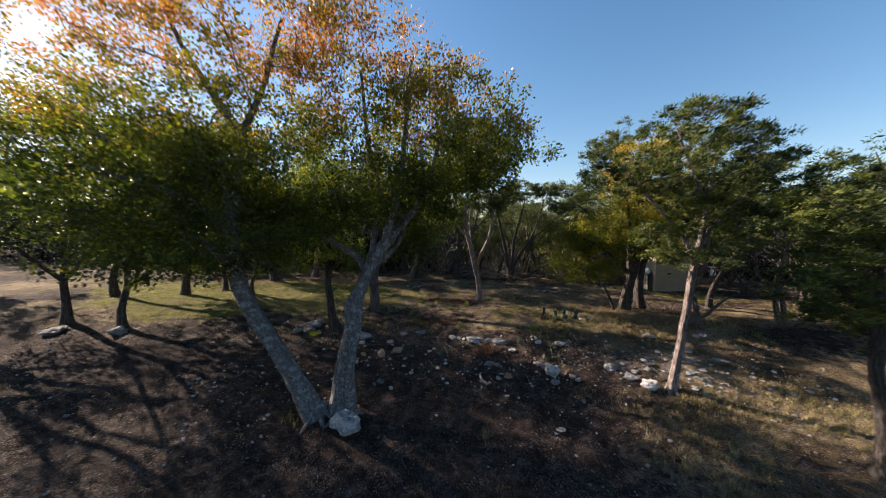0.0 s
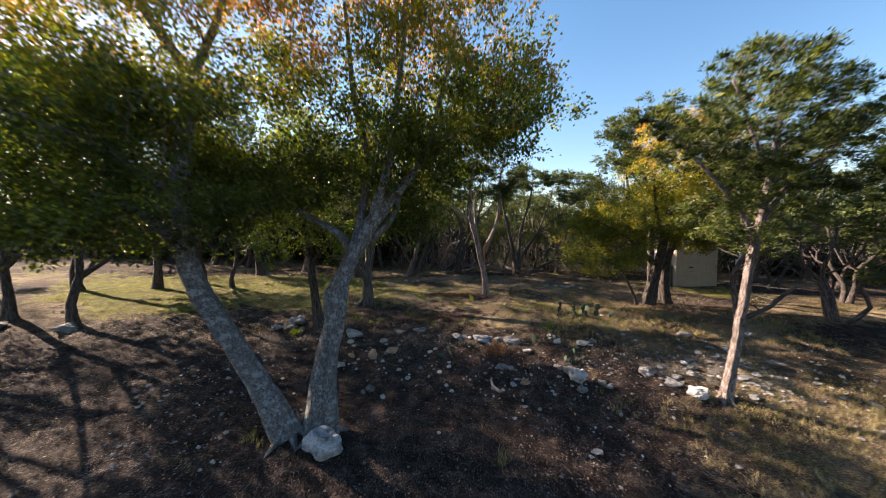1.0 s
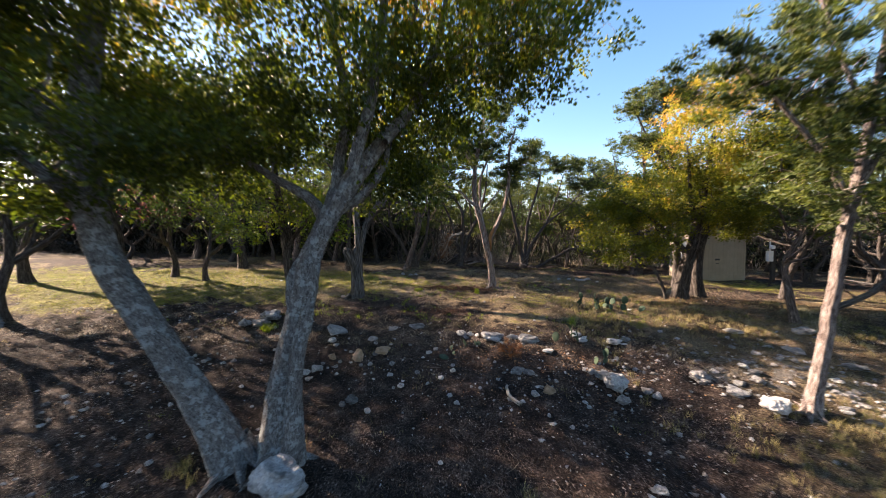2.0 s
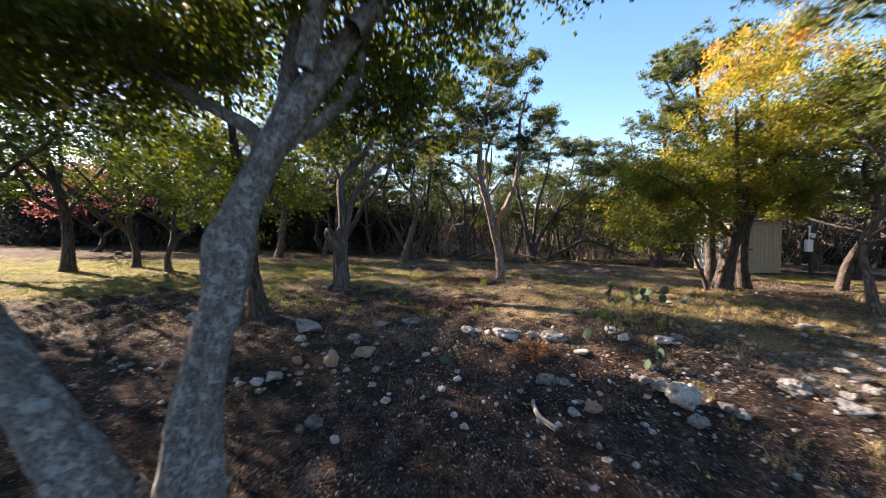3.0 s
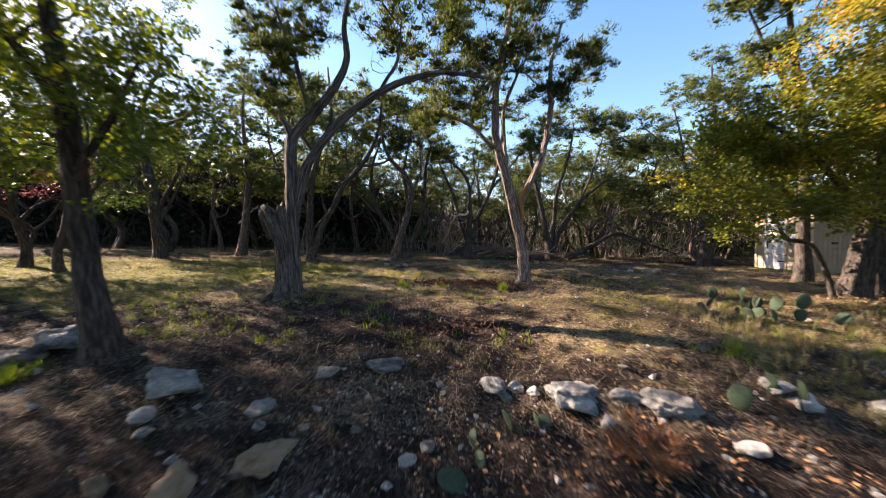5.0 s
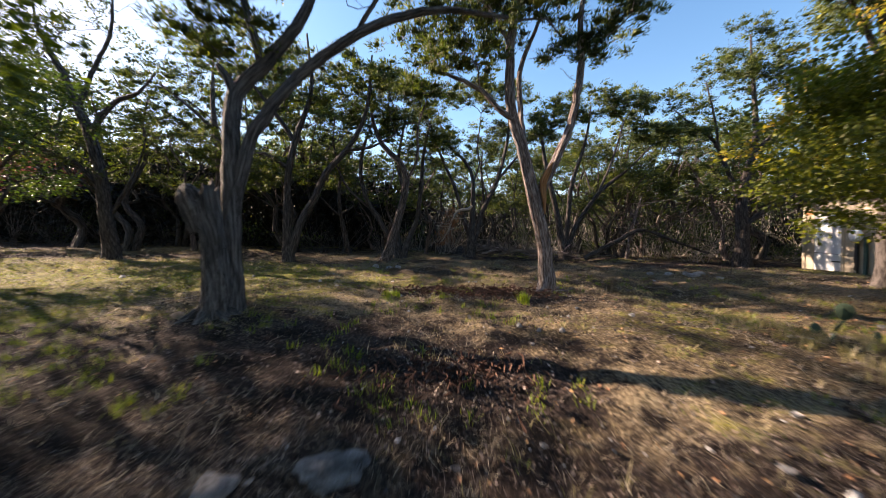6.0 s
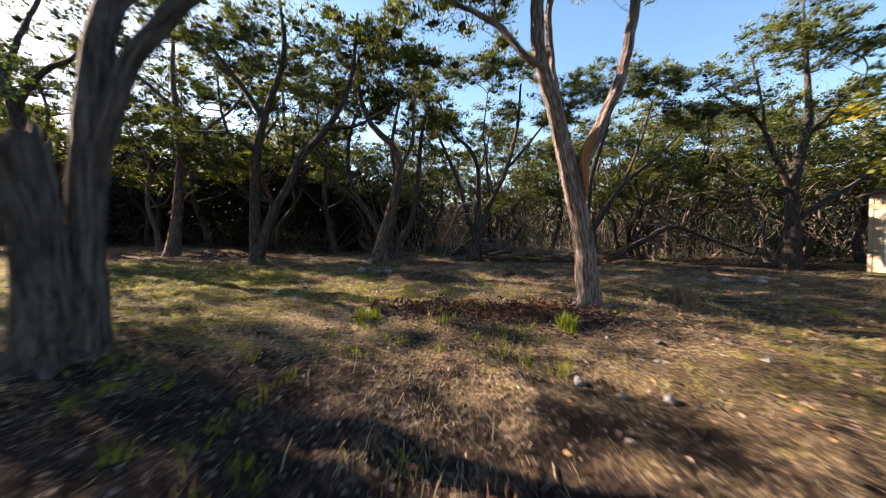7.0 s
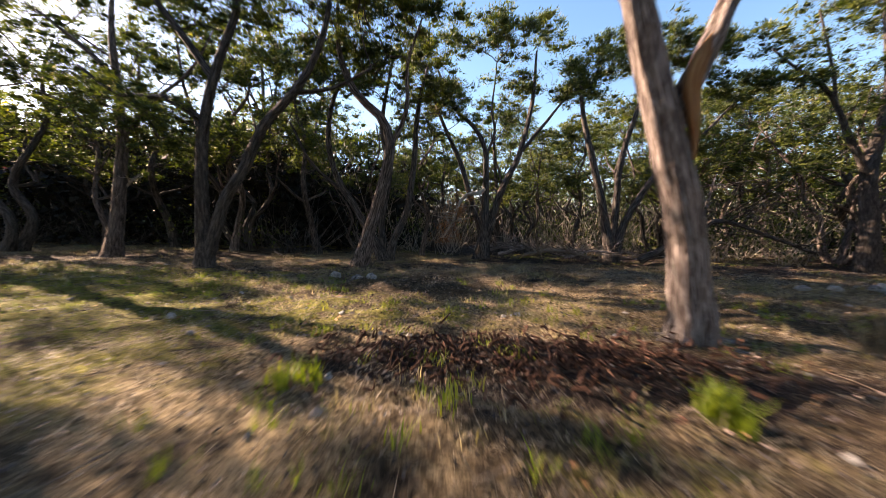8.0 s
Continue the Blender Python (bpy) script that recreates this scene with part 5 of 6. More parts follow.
def shed():
    W, D, H = 2.4, 1.8, 2.25
    root = empty("shed", 11.83, 19.92, -0.27, 10.0)
    tagged(root, "small cream-painted wooden shed with a white door, under an oak", "shed")
    part("floor_frame", box_bm(0.02, 0.02, -0.06, W - 0.02, D - 0.02, 0.08), BARK_DARK, root)
    t = 0.07
    part("side_wall", box_bm(0, 0, 0.06, W, t, H), SHED_PAINT, root)
    part("side_wall", box_bm(0, D - t, 0.06, W, D, H), SHED_PAINT, root)
    part("back_wall", box_bm(W - t, t, 0.06, W, D - t, H), SHED_PAINT, root)
    # front wall with the door's opening
    d0, d1, dh = 0.82, 1.5, 1.88
    part("front_wall", box_bm(0, t, 0.06, t, d0, H), SHED_PAINT, root)
    part("front_wall", box_bm(0, d1, 0.06, t, D - t, H), SHED_PAINT, root)
    part("lintel", box_bm(0, d0, dh, t, d1, H), SHED_PAINT, root)
    door = part("door", box_bm(-0.012, d0 + 0.006, 0.08, 0.03, d1 - 0.006, dh - 0.006), SHED_WHITE, root, "white painted panel door")
    part("latch", box_bm(-0.035, d1 - 0.14, 0.86, -0.01, d1 - 0.1, 1.12, 0.004), DARK_METAL, door, "black latch")
    part("hinge", box_bm(-0.022, d0 + 0.01, 1.5, -0.01, d0 + 0.22, 1.54, 0.003), DARK_METAL, door)
    part("hinge", box_bm(-0.022, d0 + 0.01, 0.4, -0.01, d0 + 0.22, 0.44, 0.003), DARK_METAL, door)
    for y0, y1, z0, z1 in ((d0 - 0.07, d0, 0.06, dh + 0.07), (d1, d1 + 0.07, 0.06, dh + 0.07), (d0, d1, dh, dh + 0.07)):
        part("door_trim", box_bm(-0.02, y0, z0, -0.001, y1, z1, 0.004), SHED_PAINT, root)
    for x0, y0 in ((-0.022, -0.022), (-0.022, D - 0.07), (W - 0.07, -0.022)):
        part("corner_trim", box_bm(x0, y0, 0.05, x0 + 0.092, y0 + 0.092, H, 0.004), SHED_PAINT, root)
    # siding grooves as thin battens on the long wall
    for k in range(1, 12):
        part("batten", box_bm(k * 0.2 - 0.012, -0.012, 0.07, k * 0.2 + 0.012, -0.001, H - 0.01, 0.003), SHED_PAINT, root)
    # low gable roof, ridge along the long side
    for s in (0, 1):
        bm = bmesh.new()
        y_e, y_r, z_e, z_r = (-0.16, D / 2, H - 0.02, H + 0.12) if s == 0 else (D + 0.16, D / 2, H - 0.02, H + 0.12)
        vs = [bm.verts.new(c) for c in ((-0.16, y_e, z_e), (W + 0.16, y_e, z_e), (W + 0.16, y_r, z_r), (-0.16, y_r, z_r),
                                        (-0.16, y_e, z_e + 0.07), (W + 0.16, y_e, z_e + 0.07), (W + 0.16, y_r, z_r + 0.07), (-0.16, y_r, z_r + 0.07))]
        for f in ((0, 1, 2, 3), (4, 5, 6, 7), (0, 1, 5, 4), (1, 2, 6, 5), (2, 3, 7, 6), (3, 0, 4, 7)):
            bm.faces.new([vs[i] for i in f])
        bmesh.ops.recalc_face_normals(bm, faces=bm.faces[:])
        part("roof_slope", bm, SHINGLE, root, "dark shingled roof slope")
    for x0 in (0, W - t):
        bm = bmesh.new()
        vs = [bm.verts.new(c) for c in ((x0, 0, H), (x0, D, H), (x0, D / 2, H + 0.1), (x0 + t, 0, H), (x0 + t, D, H), (x0 + t, D / 2, H + 0.1))]
        for f in ((0, 1, 2), (3, 4, 5), (0, 1, 4, 3), (1, 2, 5, 4), (2, 0, 3, 5)):
            bm.faces.new([vs[i] for i in f])
        bmesh.ops.recalc_face_normals(bm, faces=bm.faces[:])
        part("gable", bm, SHED_PAINT, root)
    part("vent", box_bm(0.72, -0.035, 1.02, 0.98, -0.013, 1.1, 0.004), DARK_METAL, root, "small dark vent")
    part("vent", box_bm(0.78, -0.03, 0.86, 0.95, -0.013, 0.88, 0.003), DARK_METAL, root)
    part("sign", box_bm(-0.03, D - 0.24, 1.86, -0.012, D - 0.06, 2.0, 0.002), ORANGE_SIGN, root, "small orange sign")
    # pipe stand with a white dome against the front wall
    stand = part("pipe_stand", box_bm(-0.1, 0.2, 0.0, -0.03, 0.27, 1.15), GREEN_PAINT, root, "dark green pipe stand")
    part("post", box_bm(-0.1, 0.4, 0.0, -0.03, 0.47, 1.05), DARK_METAL, stand)
    bm = bmesh.new()
    bmesh.ops.create_uvsphere(bm, u_segments=20, v_segments=12, radius=0.15, matrix=Matrix.Translation((-0.17, 0.4, 1.2)) @ Matrix.Diagonal((0.8, 1, 1.25, 1)))
    part("dome", bm, WHITE_PLASTIC, stand, "white rounded cover")
    # cable slung over the wall
    g = np.random.default_rng(3)
    for z in (0.66, 1.98):
        line = smooth_line([(-0.03, 0.6, z - 0.05, 0.006), (-0.03, 1.1, z, 0.006), (-0.03, 1.75, z + 0.02, 0.006), (-0.3, 2.3, z + 0.0, 0.006)], 0.1)
        piece("cable", tubes_mesh("cable", [tube(line, g, 5)], DARK_METAL), root)
    return root


shed()


def meter_post(x, y):
    z = float(ground_z(x, y))
    root = tagged(empty("meter_post", x, y, z), "dark wooden post carrying a white meter box", "utility post")
    part("post", box_bm(-0.09, -0.06, -0.1, 0.09, 0.06, 2.0, 0.01), BARK_DARK, root)
    box = part("meter_box", box_bm(-0.34, -0.14, 0.95, -0.095, 0.02, 1.45, 0.012), WHITE_PLASTIC, root, "white meter box")
    bm = bmesh.new()
    bmesh.ops.create_cone(bm, cap_ends=True, segments=24, radius1=0.1, radius2=0.09, depth=0.12, matrix=Matrix.Translation((-0.215, -0.2, 1.62)) @ Matrix.Rotation(radians(90), 4, "X"))
    part("meter", bm, WHITE_PLASTIC, box, "round glass-fronted meter")
    bm = bmesh.new()
    bmesh.ops.create_cone(bm, cap_ends=True, segments=12, radius1=0.03, radius2=0.03, depth=0.6, matrix=Matrix.Translation((-0.2, -0.06, 1.72)))
    part("conduit", bm, WHITE_PLASTIC, root)


meter_post(15.4, 20.2)


# ---- dead wood ----
def snag():
    """The broken, fluted stump beside the arching juniper."""
    g = np.random.default_rng(41)
    root = tagged(empty("tree_stump", *on_ground(-2.78, 14.1)), "tall broken grey tree stump with a jagged top", "stump")
    line = smooth_line([(0.06, 0, -0.1, 0.16), (0.05, 0, 0.4, 0.125), (0.02, 0, 0.9, 0.115), (-0.04, 0, 1.2, 0.13), (-0.08, 0, 1.36, 0.135)], 0.06)
    v, f, b = tube(line, g, 36, 0.09, 5, 0.02, 0.25)
    top = v[-36:]
    th = np.linspace(0, math.tau, 36, endpoint=False)
    v[-36:, 2] += 0.1 * np.sin(2 * th + 2.2) + 0.1 * np.abs(g.normal(size=36))
    v[-72:-36, 2] += 0.04 * g.normal(size=36)
    inner = v[-36:] * (0.7, 0.7, 1.0) - (0.03, 0, 0.1)
    n = len(v)
    v, b = np.vstack([v, inner, [[-0.08, 0, 1.15]]]), np.vstack([b, b[-36:] * 0.7, [[0, 0, 1.2]]])
    j = np.arange(36)
    f = np.vstack([f, np.stack([n - 36 + j, n - 36 + (j + 1) % 36, n + (j + 1) % 36, n + j], 1), np.stack([n + j, n + (j + 1) % 36, np.full(36, n + 36), np.full(36, n + 36)], 1)])
    piece("stump_body", tubes_mesh("stump_body", [(v, f, b)], DEADWOOD), root)
    for k in range(7):
        a = math.tau * k / 7 + 0.3
        ln = smooth_line([(0.14 * math.cos(a), 0.14 * math.sin(a), 0.1, 0.06), (0.3 * math.cos(a), 0.3 * math.sin(a), 0.0, 0.04), (0.5 * math.cos(a), 0.5 * math.sin(a), -0.1, 0.02)], 0.08)
        piece("root", tubes_mesh("root", [tube(ln, g, 8, 0.05)], DEADWOOD), root)
    knob = smooth_line([(-0.06, -0.03, 1.0, 0.1), (-0.15, -0.03, 1.25, 0.11), (-0.22, -0.02, 1.42, 0.095), (-0.26, 0.0, 1.52, 0.04)], 0.05)
    piece("broken_knob", tubes_mesh("broken_knob", [tube(knob, g, 24, 0.12, 4, 0.04, 0, True)], DEADWOOD), root)


snag()


def torn_fork():
    g = np.random.default_rng(42)
    root = tagged(empty("wood_splinter", 0, 0, 0), "torn strip of fresh orange wood on the forked juniper", "split wood")
    line = smooth_line([(1.62, 16.32, 1.35, 0.01), (1.6, 16.3, 1.6, 0.035), (1.58, 16.31, 1.88, 0.055), (1.67, 16.34, 2.08, 0.05), (1.78, 16.37, 2.28, 0.004)], 0.05)
    piece("strip", tubes_mesh("strip", [tube(line, g, 10, 0.15, 3, 0.03)], SPLIT_WOOD), root)


torn_fork()


def dead_branch(name, label, seed, pts, mat, twigs=6, reach=0.5, lift=0.3, dry=0):
    """A fallen or bare branch with side twigs."""
    g = np.random.default_rng(seed)
    p0 = pts[0]
    root = tagged(empty(name, p0[0], p0[1], p0[2]), label, "branch")
    rel = [(x - p0[0], y - p0[1], z - p0[2], r) for x, y, z, r in pts]
    line = smooth_line(rel, 0.1)
    line[:, :3] += g.normal(size=(len(line), 3)) * 0.008
    piece("stem", tubes_mesh("stem", [tube(line, g, 9, 0.08, 3, 0.02, 0, True)], mat), root)
    tw = []
    for _ in range(twigs):
        q = line[int(g.integers(len(line) // 4, len(line)))]
        d = np.array([g.normal(), g.normal(), abs(g.normal()) * lift]) * reach
        k = q[:3] + d * 0.5 + g.normal(size=3) * 0.05 * reach
        r = q[3] * 0.45
        tw.append(tube(smooth_line([(*q[:3], r), (*k, r * 0.7), (*(q[:3] + d), r * 0.25)], 0.08), g, 5))
        for _ in range(3):
            e = k + g.normal(size=3) * 0.4 * reach
            tw.append(tube(smooth_line([(*k, r * 0.5), (*((k + e) / 2 + g.normal(size=3) * 0.03), r * 0.4), (*e, r * 0.15)], 0.1), g, 3))
    if tw:
        tagged(piece("branchwork", tubes_mesh("branchwork", tw, mat), root), kind="stuff")
    if dry:
        at = line[g.integers(len(line) // 3, len(line), dry), :3] + g.normal(size=(dry, 3)) * (0.16, 0.12, 0.14)
        p = np.repeat(at, 14, 0) + g.normal(size=(dry * 14, 3)) * 0.05
        v, f = sprays(g, p, 0.07, g.normal(size=p.shape), -0.2, 0.3)
        piece("foliage", mesh_data("foliage", v, [(f, 0)], [NEEDLE_DRY]), root, "dry reddish-brown foliage")
    return root


def gz1(x, y, up=0.0):
    return float(ground_z(x, y)) + up


dead_branch("dead_branch", "short pale dead stick on the leaf litter", 51, [(1.16, 9.08, gz1(1.16, 9.08, 0.02), 0.032), (1.03, 9.25, gz1(1.03, 9.25, 0.05), 0.028), (1.0, 9.45, gz1(1.0, 9.45, 0.06), 0.026), (1.03, 9.64, gz1(1.03, 9.64, 0.04), 0.018)], BLEACHED, 2, 0.12, 0.1)
dead_branch("dead_branch", "bleached broken limb with dry brown foliage caught in a juniper", 52, [(0.95, 23.72, 2.12, 0.045), (0.78, 23.68, 2.0, 0.05), (0.44, 23.62, 1.93, 0.05), (0.2, 23.6, 1.62, 0.042), (0.05, 23.58, 1.2, 0.03), (-0.25, 23.5, 0.75, 0.02)], BLEACHED, 9, 0.4, 0.2, 90)
dead_branch("dead_branch", "long dark fallen branch leaning from a trunk", 53, [(5.1, 23.4, 0.1, 0.09), (6.2, 23.2, 0.75, 0.08), (7.0, 23.1, 1.15, 0.06), (8.2, 23.0, 0.75, 0.05), (9.4, 23.0, 0.3, 0.035)], BARK_DARK, 10, 0.8, 0.5)
dead_branch("dead_tree", "bare pinkish dead sapling with many twigs", 54, [(11.8, 27.2, gz1(11.8, 27.2, -0.05), 0.1), (11.75, 27.2, 1.6, 0.08), (11.9, 27.2, 3.0, 0.06), (11.8, 27.2, 4.6, 0.04), (11.85, 27.2, 5.8, 0.012)], BARK_JUNIPER, 46, 1.0, 0.5)
dead_branch("dead_tree", "bare leaning dead sapling with pale bark", 57, [(6.9, 23.9, gz1(6.9, 23.9, -0.05), 0.07), (7.1, 23.9, 1.2, 0.055), (7.45, 23.9, 2.4, 0.03)], BARK_JUNIPER, 14, 0.6, 0.5)
dead_branch("dead_branch", "bleached broken branch on a juniper trunk", 55, [(-8.0, 22.1, 1.6, 0.03), (-7.6, 22.05, 1.95, 0.03), (-7.2, 22.0, 2.25, 0.02)], BLEACHED, 2, 0.3, 0.3)
dead_branch("dead_branch", "dead side branch jutting from a leaning juniper trunk", 56, [(6.22, 9.08, 0.75, 0.045), (6.6, 9.0, 1.0, 0.04), (7.1, 8.9, 1.45, 0.025)], DEADWOOD, 3, 0.3, 0.3)
for k, (x, y) in enumerate(((2.2, 23.6), (3.0, 23.9), (3.9, 23.2), (2.7, 22.9), (1.7, 24.3))):
    dead_branch("dead_branch", "heap of brown cut juniper branches on the ground", 60 + k, [(x - 0.9, y, gz1(x - 0.9, y, 0.12), 0.04), (x, y + 0.1, gz1(x, y, 0.3), 0.035), (x + 0.9, y - 0.2, gz1(x, y, 0.08), 0.015)], TWIG if k % 2 else BARK_JUNIPER, 22, 0.5, 0.6)


# ---- stones ----
def stone_mesh(seed, level=3, rough=0.16, cuts=7):
    g = np.random.default_rng(seed)
    bm = bmesh.new()
    bmesh.ops.create_icosphere(bm, subdivisions=level, radius=0.5)
    planes = [(Vector(g.normal(size=3)).normalized(), g.uniform(0.3, 0.43)) for _ in range(cuts)]
    off = Vector(g.uniform(-50, 50, 3))
    for v in bm.verts:
        for nrm, d in planes:
            k = v.co.dot(nrm) - d
            if k > 0:
                v.co -= nrm * k * 0.9
        n = noise.fractal(v.co * 2.2 + off, 0.8, 2.1, 5)
        c = noise.voronoi(v.co * 3.2 + off)[0]
        v.co *= 1 + rough * n + 0.22 * (c[1] - c[0]) - 0.06 + 0.05 * noise.noise(v.co * 9 + off)
    for f in bm.faces:
        f.smooth = False
    me = bpy.data.meshes.new("rock")
    bm.to_mesh(me)
    bm.free()
    return me


STONES = {}
for key, mat in (("white", LIMESTONE), ("tan", LIMESTONE_TAN), ("grey", LIMESTONE_GREY)):
    for k in range(5):
        for level in (3, 4):
            me = stone_mesh(100 + k, level, 0.36, 9)
            me.materials.append(mat)
            STONES[key, k, level] = me
count_rock = 0


def rock(x, y, wide, key="white", tall=0.68, deep=0.9, sink=0.25, label=""):
    global count_rock
    count_rock += 1
    g = np.random.default_rng(500 + count_rock)
    ob = new("rock", STONES[key, count_rock % 5, 3 if wide < 0.18 else 4])
    h = wide * tall
    ob.matrix_basis = pose(x, y, float(ground_z(x, y)) + h * (0.5 - sink), g.uniform(-12, 12), g.uniform(-12, 12), g.uniform(0, 360))
    ob.scale = (wide * 0.94, wide * deep * 0.94, h * 0.94)
    words = {"white": "pale limestone rock lying on leaf litter", "tan": "tan limestone rock lying on leaf litter", "grey": "grey weathered limestone rock half sunk in soil"}[key]
    return tagged(ob, label or words, "rock", "limestone rocks")


rock(-2.07, 7.5, 0.74, "white", 0.72, 0.85, 0.12, "large pale limestone boulder against the oak's foot")
rock(-1.8, 10.42, 0.35, "tan", 0.8, 0.7, 0.15, "tan limestone block on dark litter")
rock(-1.39, 10.68, 0.48, "tan", 0.45, 0.6, 0.2, "flat pale pinkish limestone slab")
rock(1.0, 11.42, 0.86, "white", 0.3, 0.55, 0.3, "long pale limestone slab in the bank's edge")
rock(1.48, 11.46, 0.36, "grey", 0.36, 0.6, 0.32)
rock(1.81, 11.3, 0.5, "grey", 0.44, 0.8, 0.3)
rock(-0.72, 11.9, 0.46, "grey", 0.34, 0.7, 0.35)
rock(-1.3, 11.75, 0.3, "grey", 0.35, 0.8, 0.35)
rock(0.66, 11.48, 0.14)
rock(0.42, 11.5, 0.12)
rock(0.31, 11.6, 0.3, "white", 0.5)
rock(0.52, 11.62, 0.18)
rock(-2.51, 11.4, 0.46, "grey", 0.62)
rock(-2.52, 11.06, 0.22)
rock(-4.42, 12.25, 0.58, "white", 0.55)
rock(-4.5, 11.9, 0.45, "grey", 0.55)
rock(-4.85, 11.8, 0.3)
rock(-2.5, 10.06, 0.24, "grey")
rock(-2.7, 9.95, 0.19)
rock(-2.9, 9.9, 0.14)
rock(-1.62, 9.16, 0.23, "grey", 0.75)
rock(-1.32, 8.95, 0.14)
rock(-1.1, 9.9, 0.13)
rock(-0.87, 9.6, 0.14)
rock(-1.54, 10.25, 0.13)
rock(-1.12, 10.24, 0.14)
rock(-1.67, 11.2, 0.3, "grey", 0.35)
rock(3.72, 11.36, 0.42, "white", 0.5, 0.8, 0.32)
rock(2.14, 10.88, 0.28, "white", 0.4)
rock(2.92, 10.04, 0.32, "grey", 0.75)
rock(3.01, 9.66, 0.43, "white", 0.95, 0.8, 0.12, "upright knobbly white limestone rock")
rock(2.97, 9.4, 0.26, "grey")
rock(3.52, 9.62, 0.2)
rock(3.64, 9.52, 0.19)
rock(4.69, 9.95, 0.4, "white", 0.6)
rock(1.28, 10.08, 0.31, "grey", 0.35)
rock(1.52, 9.93, 0.18, "grey")
rock(1.76, 9.55, 0.25, "tan")
rock(1.48, 9.42, 0.18)
rock(2.78, 10.2, 0.2, "grey")
rock(-0.6, 9.94, 0.12)
rock(-2.35, 10.5, 0.19, "tan")
rock(2.96, 11.6, 0.26, "grey")
rock(5.29, 9.1, 0.46, "white", 0.75)
rock(5.09, 9.6, 0.42, "grey", 0.32)
rock(6.98, 12.0, 0.45, "grey", 0.32)
rock(8.23, 10.6, 0.5, "grey", 0.3)
rock(4.72, 10.0, 0.34)
rock(8.76, 12.1, 0.52, "grey", 0.45)
rock(7.3, 10.4, 0.38, "grey", 0.28)
rock(6.9, 9.9, 0.3, "white", 0.3)
rock(7.6, 11.1, 0.45, "grey", 0.3)
rock(-10.45, 11.45, 0.6, "grey", 0.5)
rock(-12.3, 11.3, 0.7, "grey", 0.35)
rock(-1.91, 19.4, 0.2, "white")
rock(-1.57, 19.3, 0.2, "white")
rock(-1.33, 19.3, 0.18, "white")
rock(5.59, 18.5, 0.3, "grey", 0.6)
rock(5.9, 18.65, 0.24, "grey", 0.6)
rock(6.2, 18.9, 0.27, "grey", 0.6)
rock(5.3, 18.75, 0.2, "white", 0.6)
rock(4.9, 18.8, 0.2, "grey", 0.5)
rock(6.45, 18.6, 0.18, "grey", 0.6)
rock(-3.1, 14.0, 0.16, "tan")
gr = np.random.default_rng(9)
for _ in range(84):
    x, y = gr.normal(6.6, 1.5), gr.normal(10.1, 0.85)
    rock(x, y, 0.07 + 0.2 * gr.random() ** 2, "white" if gr.random() < 0.3 else "grey", gr.uniform(0.3, 0.6), 0.85, 0.3)
for _ in range(110):
    x, y = gr.uniform(-5, 8), 9.2 + 2.2 * gr.random() + 0.2 * gr.normal()
    if gr.random() < 0.25:
        x, y = gr.uniform(-9, 9), gr.uniform(7.5, 14)
    rock(x, y, 0.06 + 0.1 * gr.random() ** 1.8, "white" if gr.random() < 0.65 else "grey", gr.uniform(0.45, 0.8))


def pebbles():
    g = np.random.default_rng(13)
    n = 12000
    x, y = g.uniform(-12, 11, n), g.uniform(4.6, 18, n)
    bank = np.exp(-((y - 9.5) / 2.3) ** 2) + 0.12
    ledge = np.exp(-(((x - 5.8) / 2.6) ** 2 + ((y - 10.2) / 1.3) ** 2))
    ok = g.random(n) < np.clip(bank * (0.45 + 0.35 * waves(x, y, 15, ((1.2, 1.0),))) + ledge, 0, 1)
    x, y = x[ok], y[ok]
    n = len(x)
    s = 0.005 + 0.034 * g.random(n) ** 5 + 0.009 * g.random(n)
    c = np.stack([x, y, ground_z(x, y) + s * 0.25], 1)
    base = np.array([(1, 0, 0), (-1, 0, 0), (0, 1, 0), (0, -1, 0), (0, 0, 1), (0, 0, -1), (0.6, 0.6, 0.5), (-0.6, 0.6, 0.5), (-0.6, -0.6, 0.5), (0.6, -0.6, 0.5)], float)
    v = base[None] * (1 + 0.35 * g.normal(size=(n, 10, 1)).clip(-1, 1)) * s[:, None, None] * g.uniform(0.7, 1.4, (n, 1, 3))
    a = g.uniform(0, math.tau, n)
    rot = np.stack([np.stack([np.cos(a), -np.sin(a), 0 * a], 1), np.stack([np.sin(a), np.cos(a), 0 * a], 1), np.stack([0 * a, 0 * a, 0 * a + 1], 1)], 1)
    v = np.einsum("nij,nkj->nki", rot, v) + c[:, None]
    tri = np.array([(0, 2, 6), (2, 4, 6), (4, 0, 6), (2, 1, 7), (1, 4, 7), (4, 2, 7), (1, 3, 8), (3, 4, 8), (4, 1, 8), (3, 0, 9), (0, 4, 9), (4, 3, 9), (2, 0, 5), (1, 2, 5), (3, 1, 5), (0, 3, 5)])
    f = (np.arange(n)[:, None, None] * 10 + tri[None]).reshape(-1, 3)
    ob = new("pebbles", mesh_data("pebbles", v.reshape(-1, 3), [(f, 0)], [LIMESTONE]))
    tagged(ob, "small pale limestone pebbles scattered over the bank", "pebbles", kind="stuff")


pebbles()


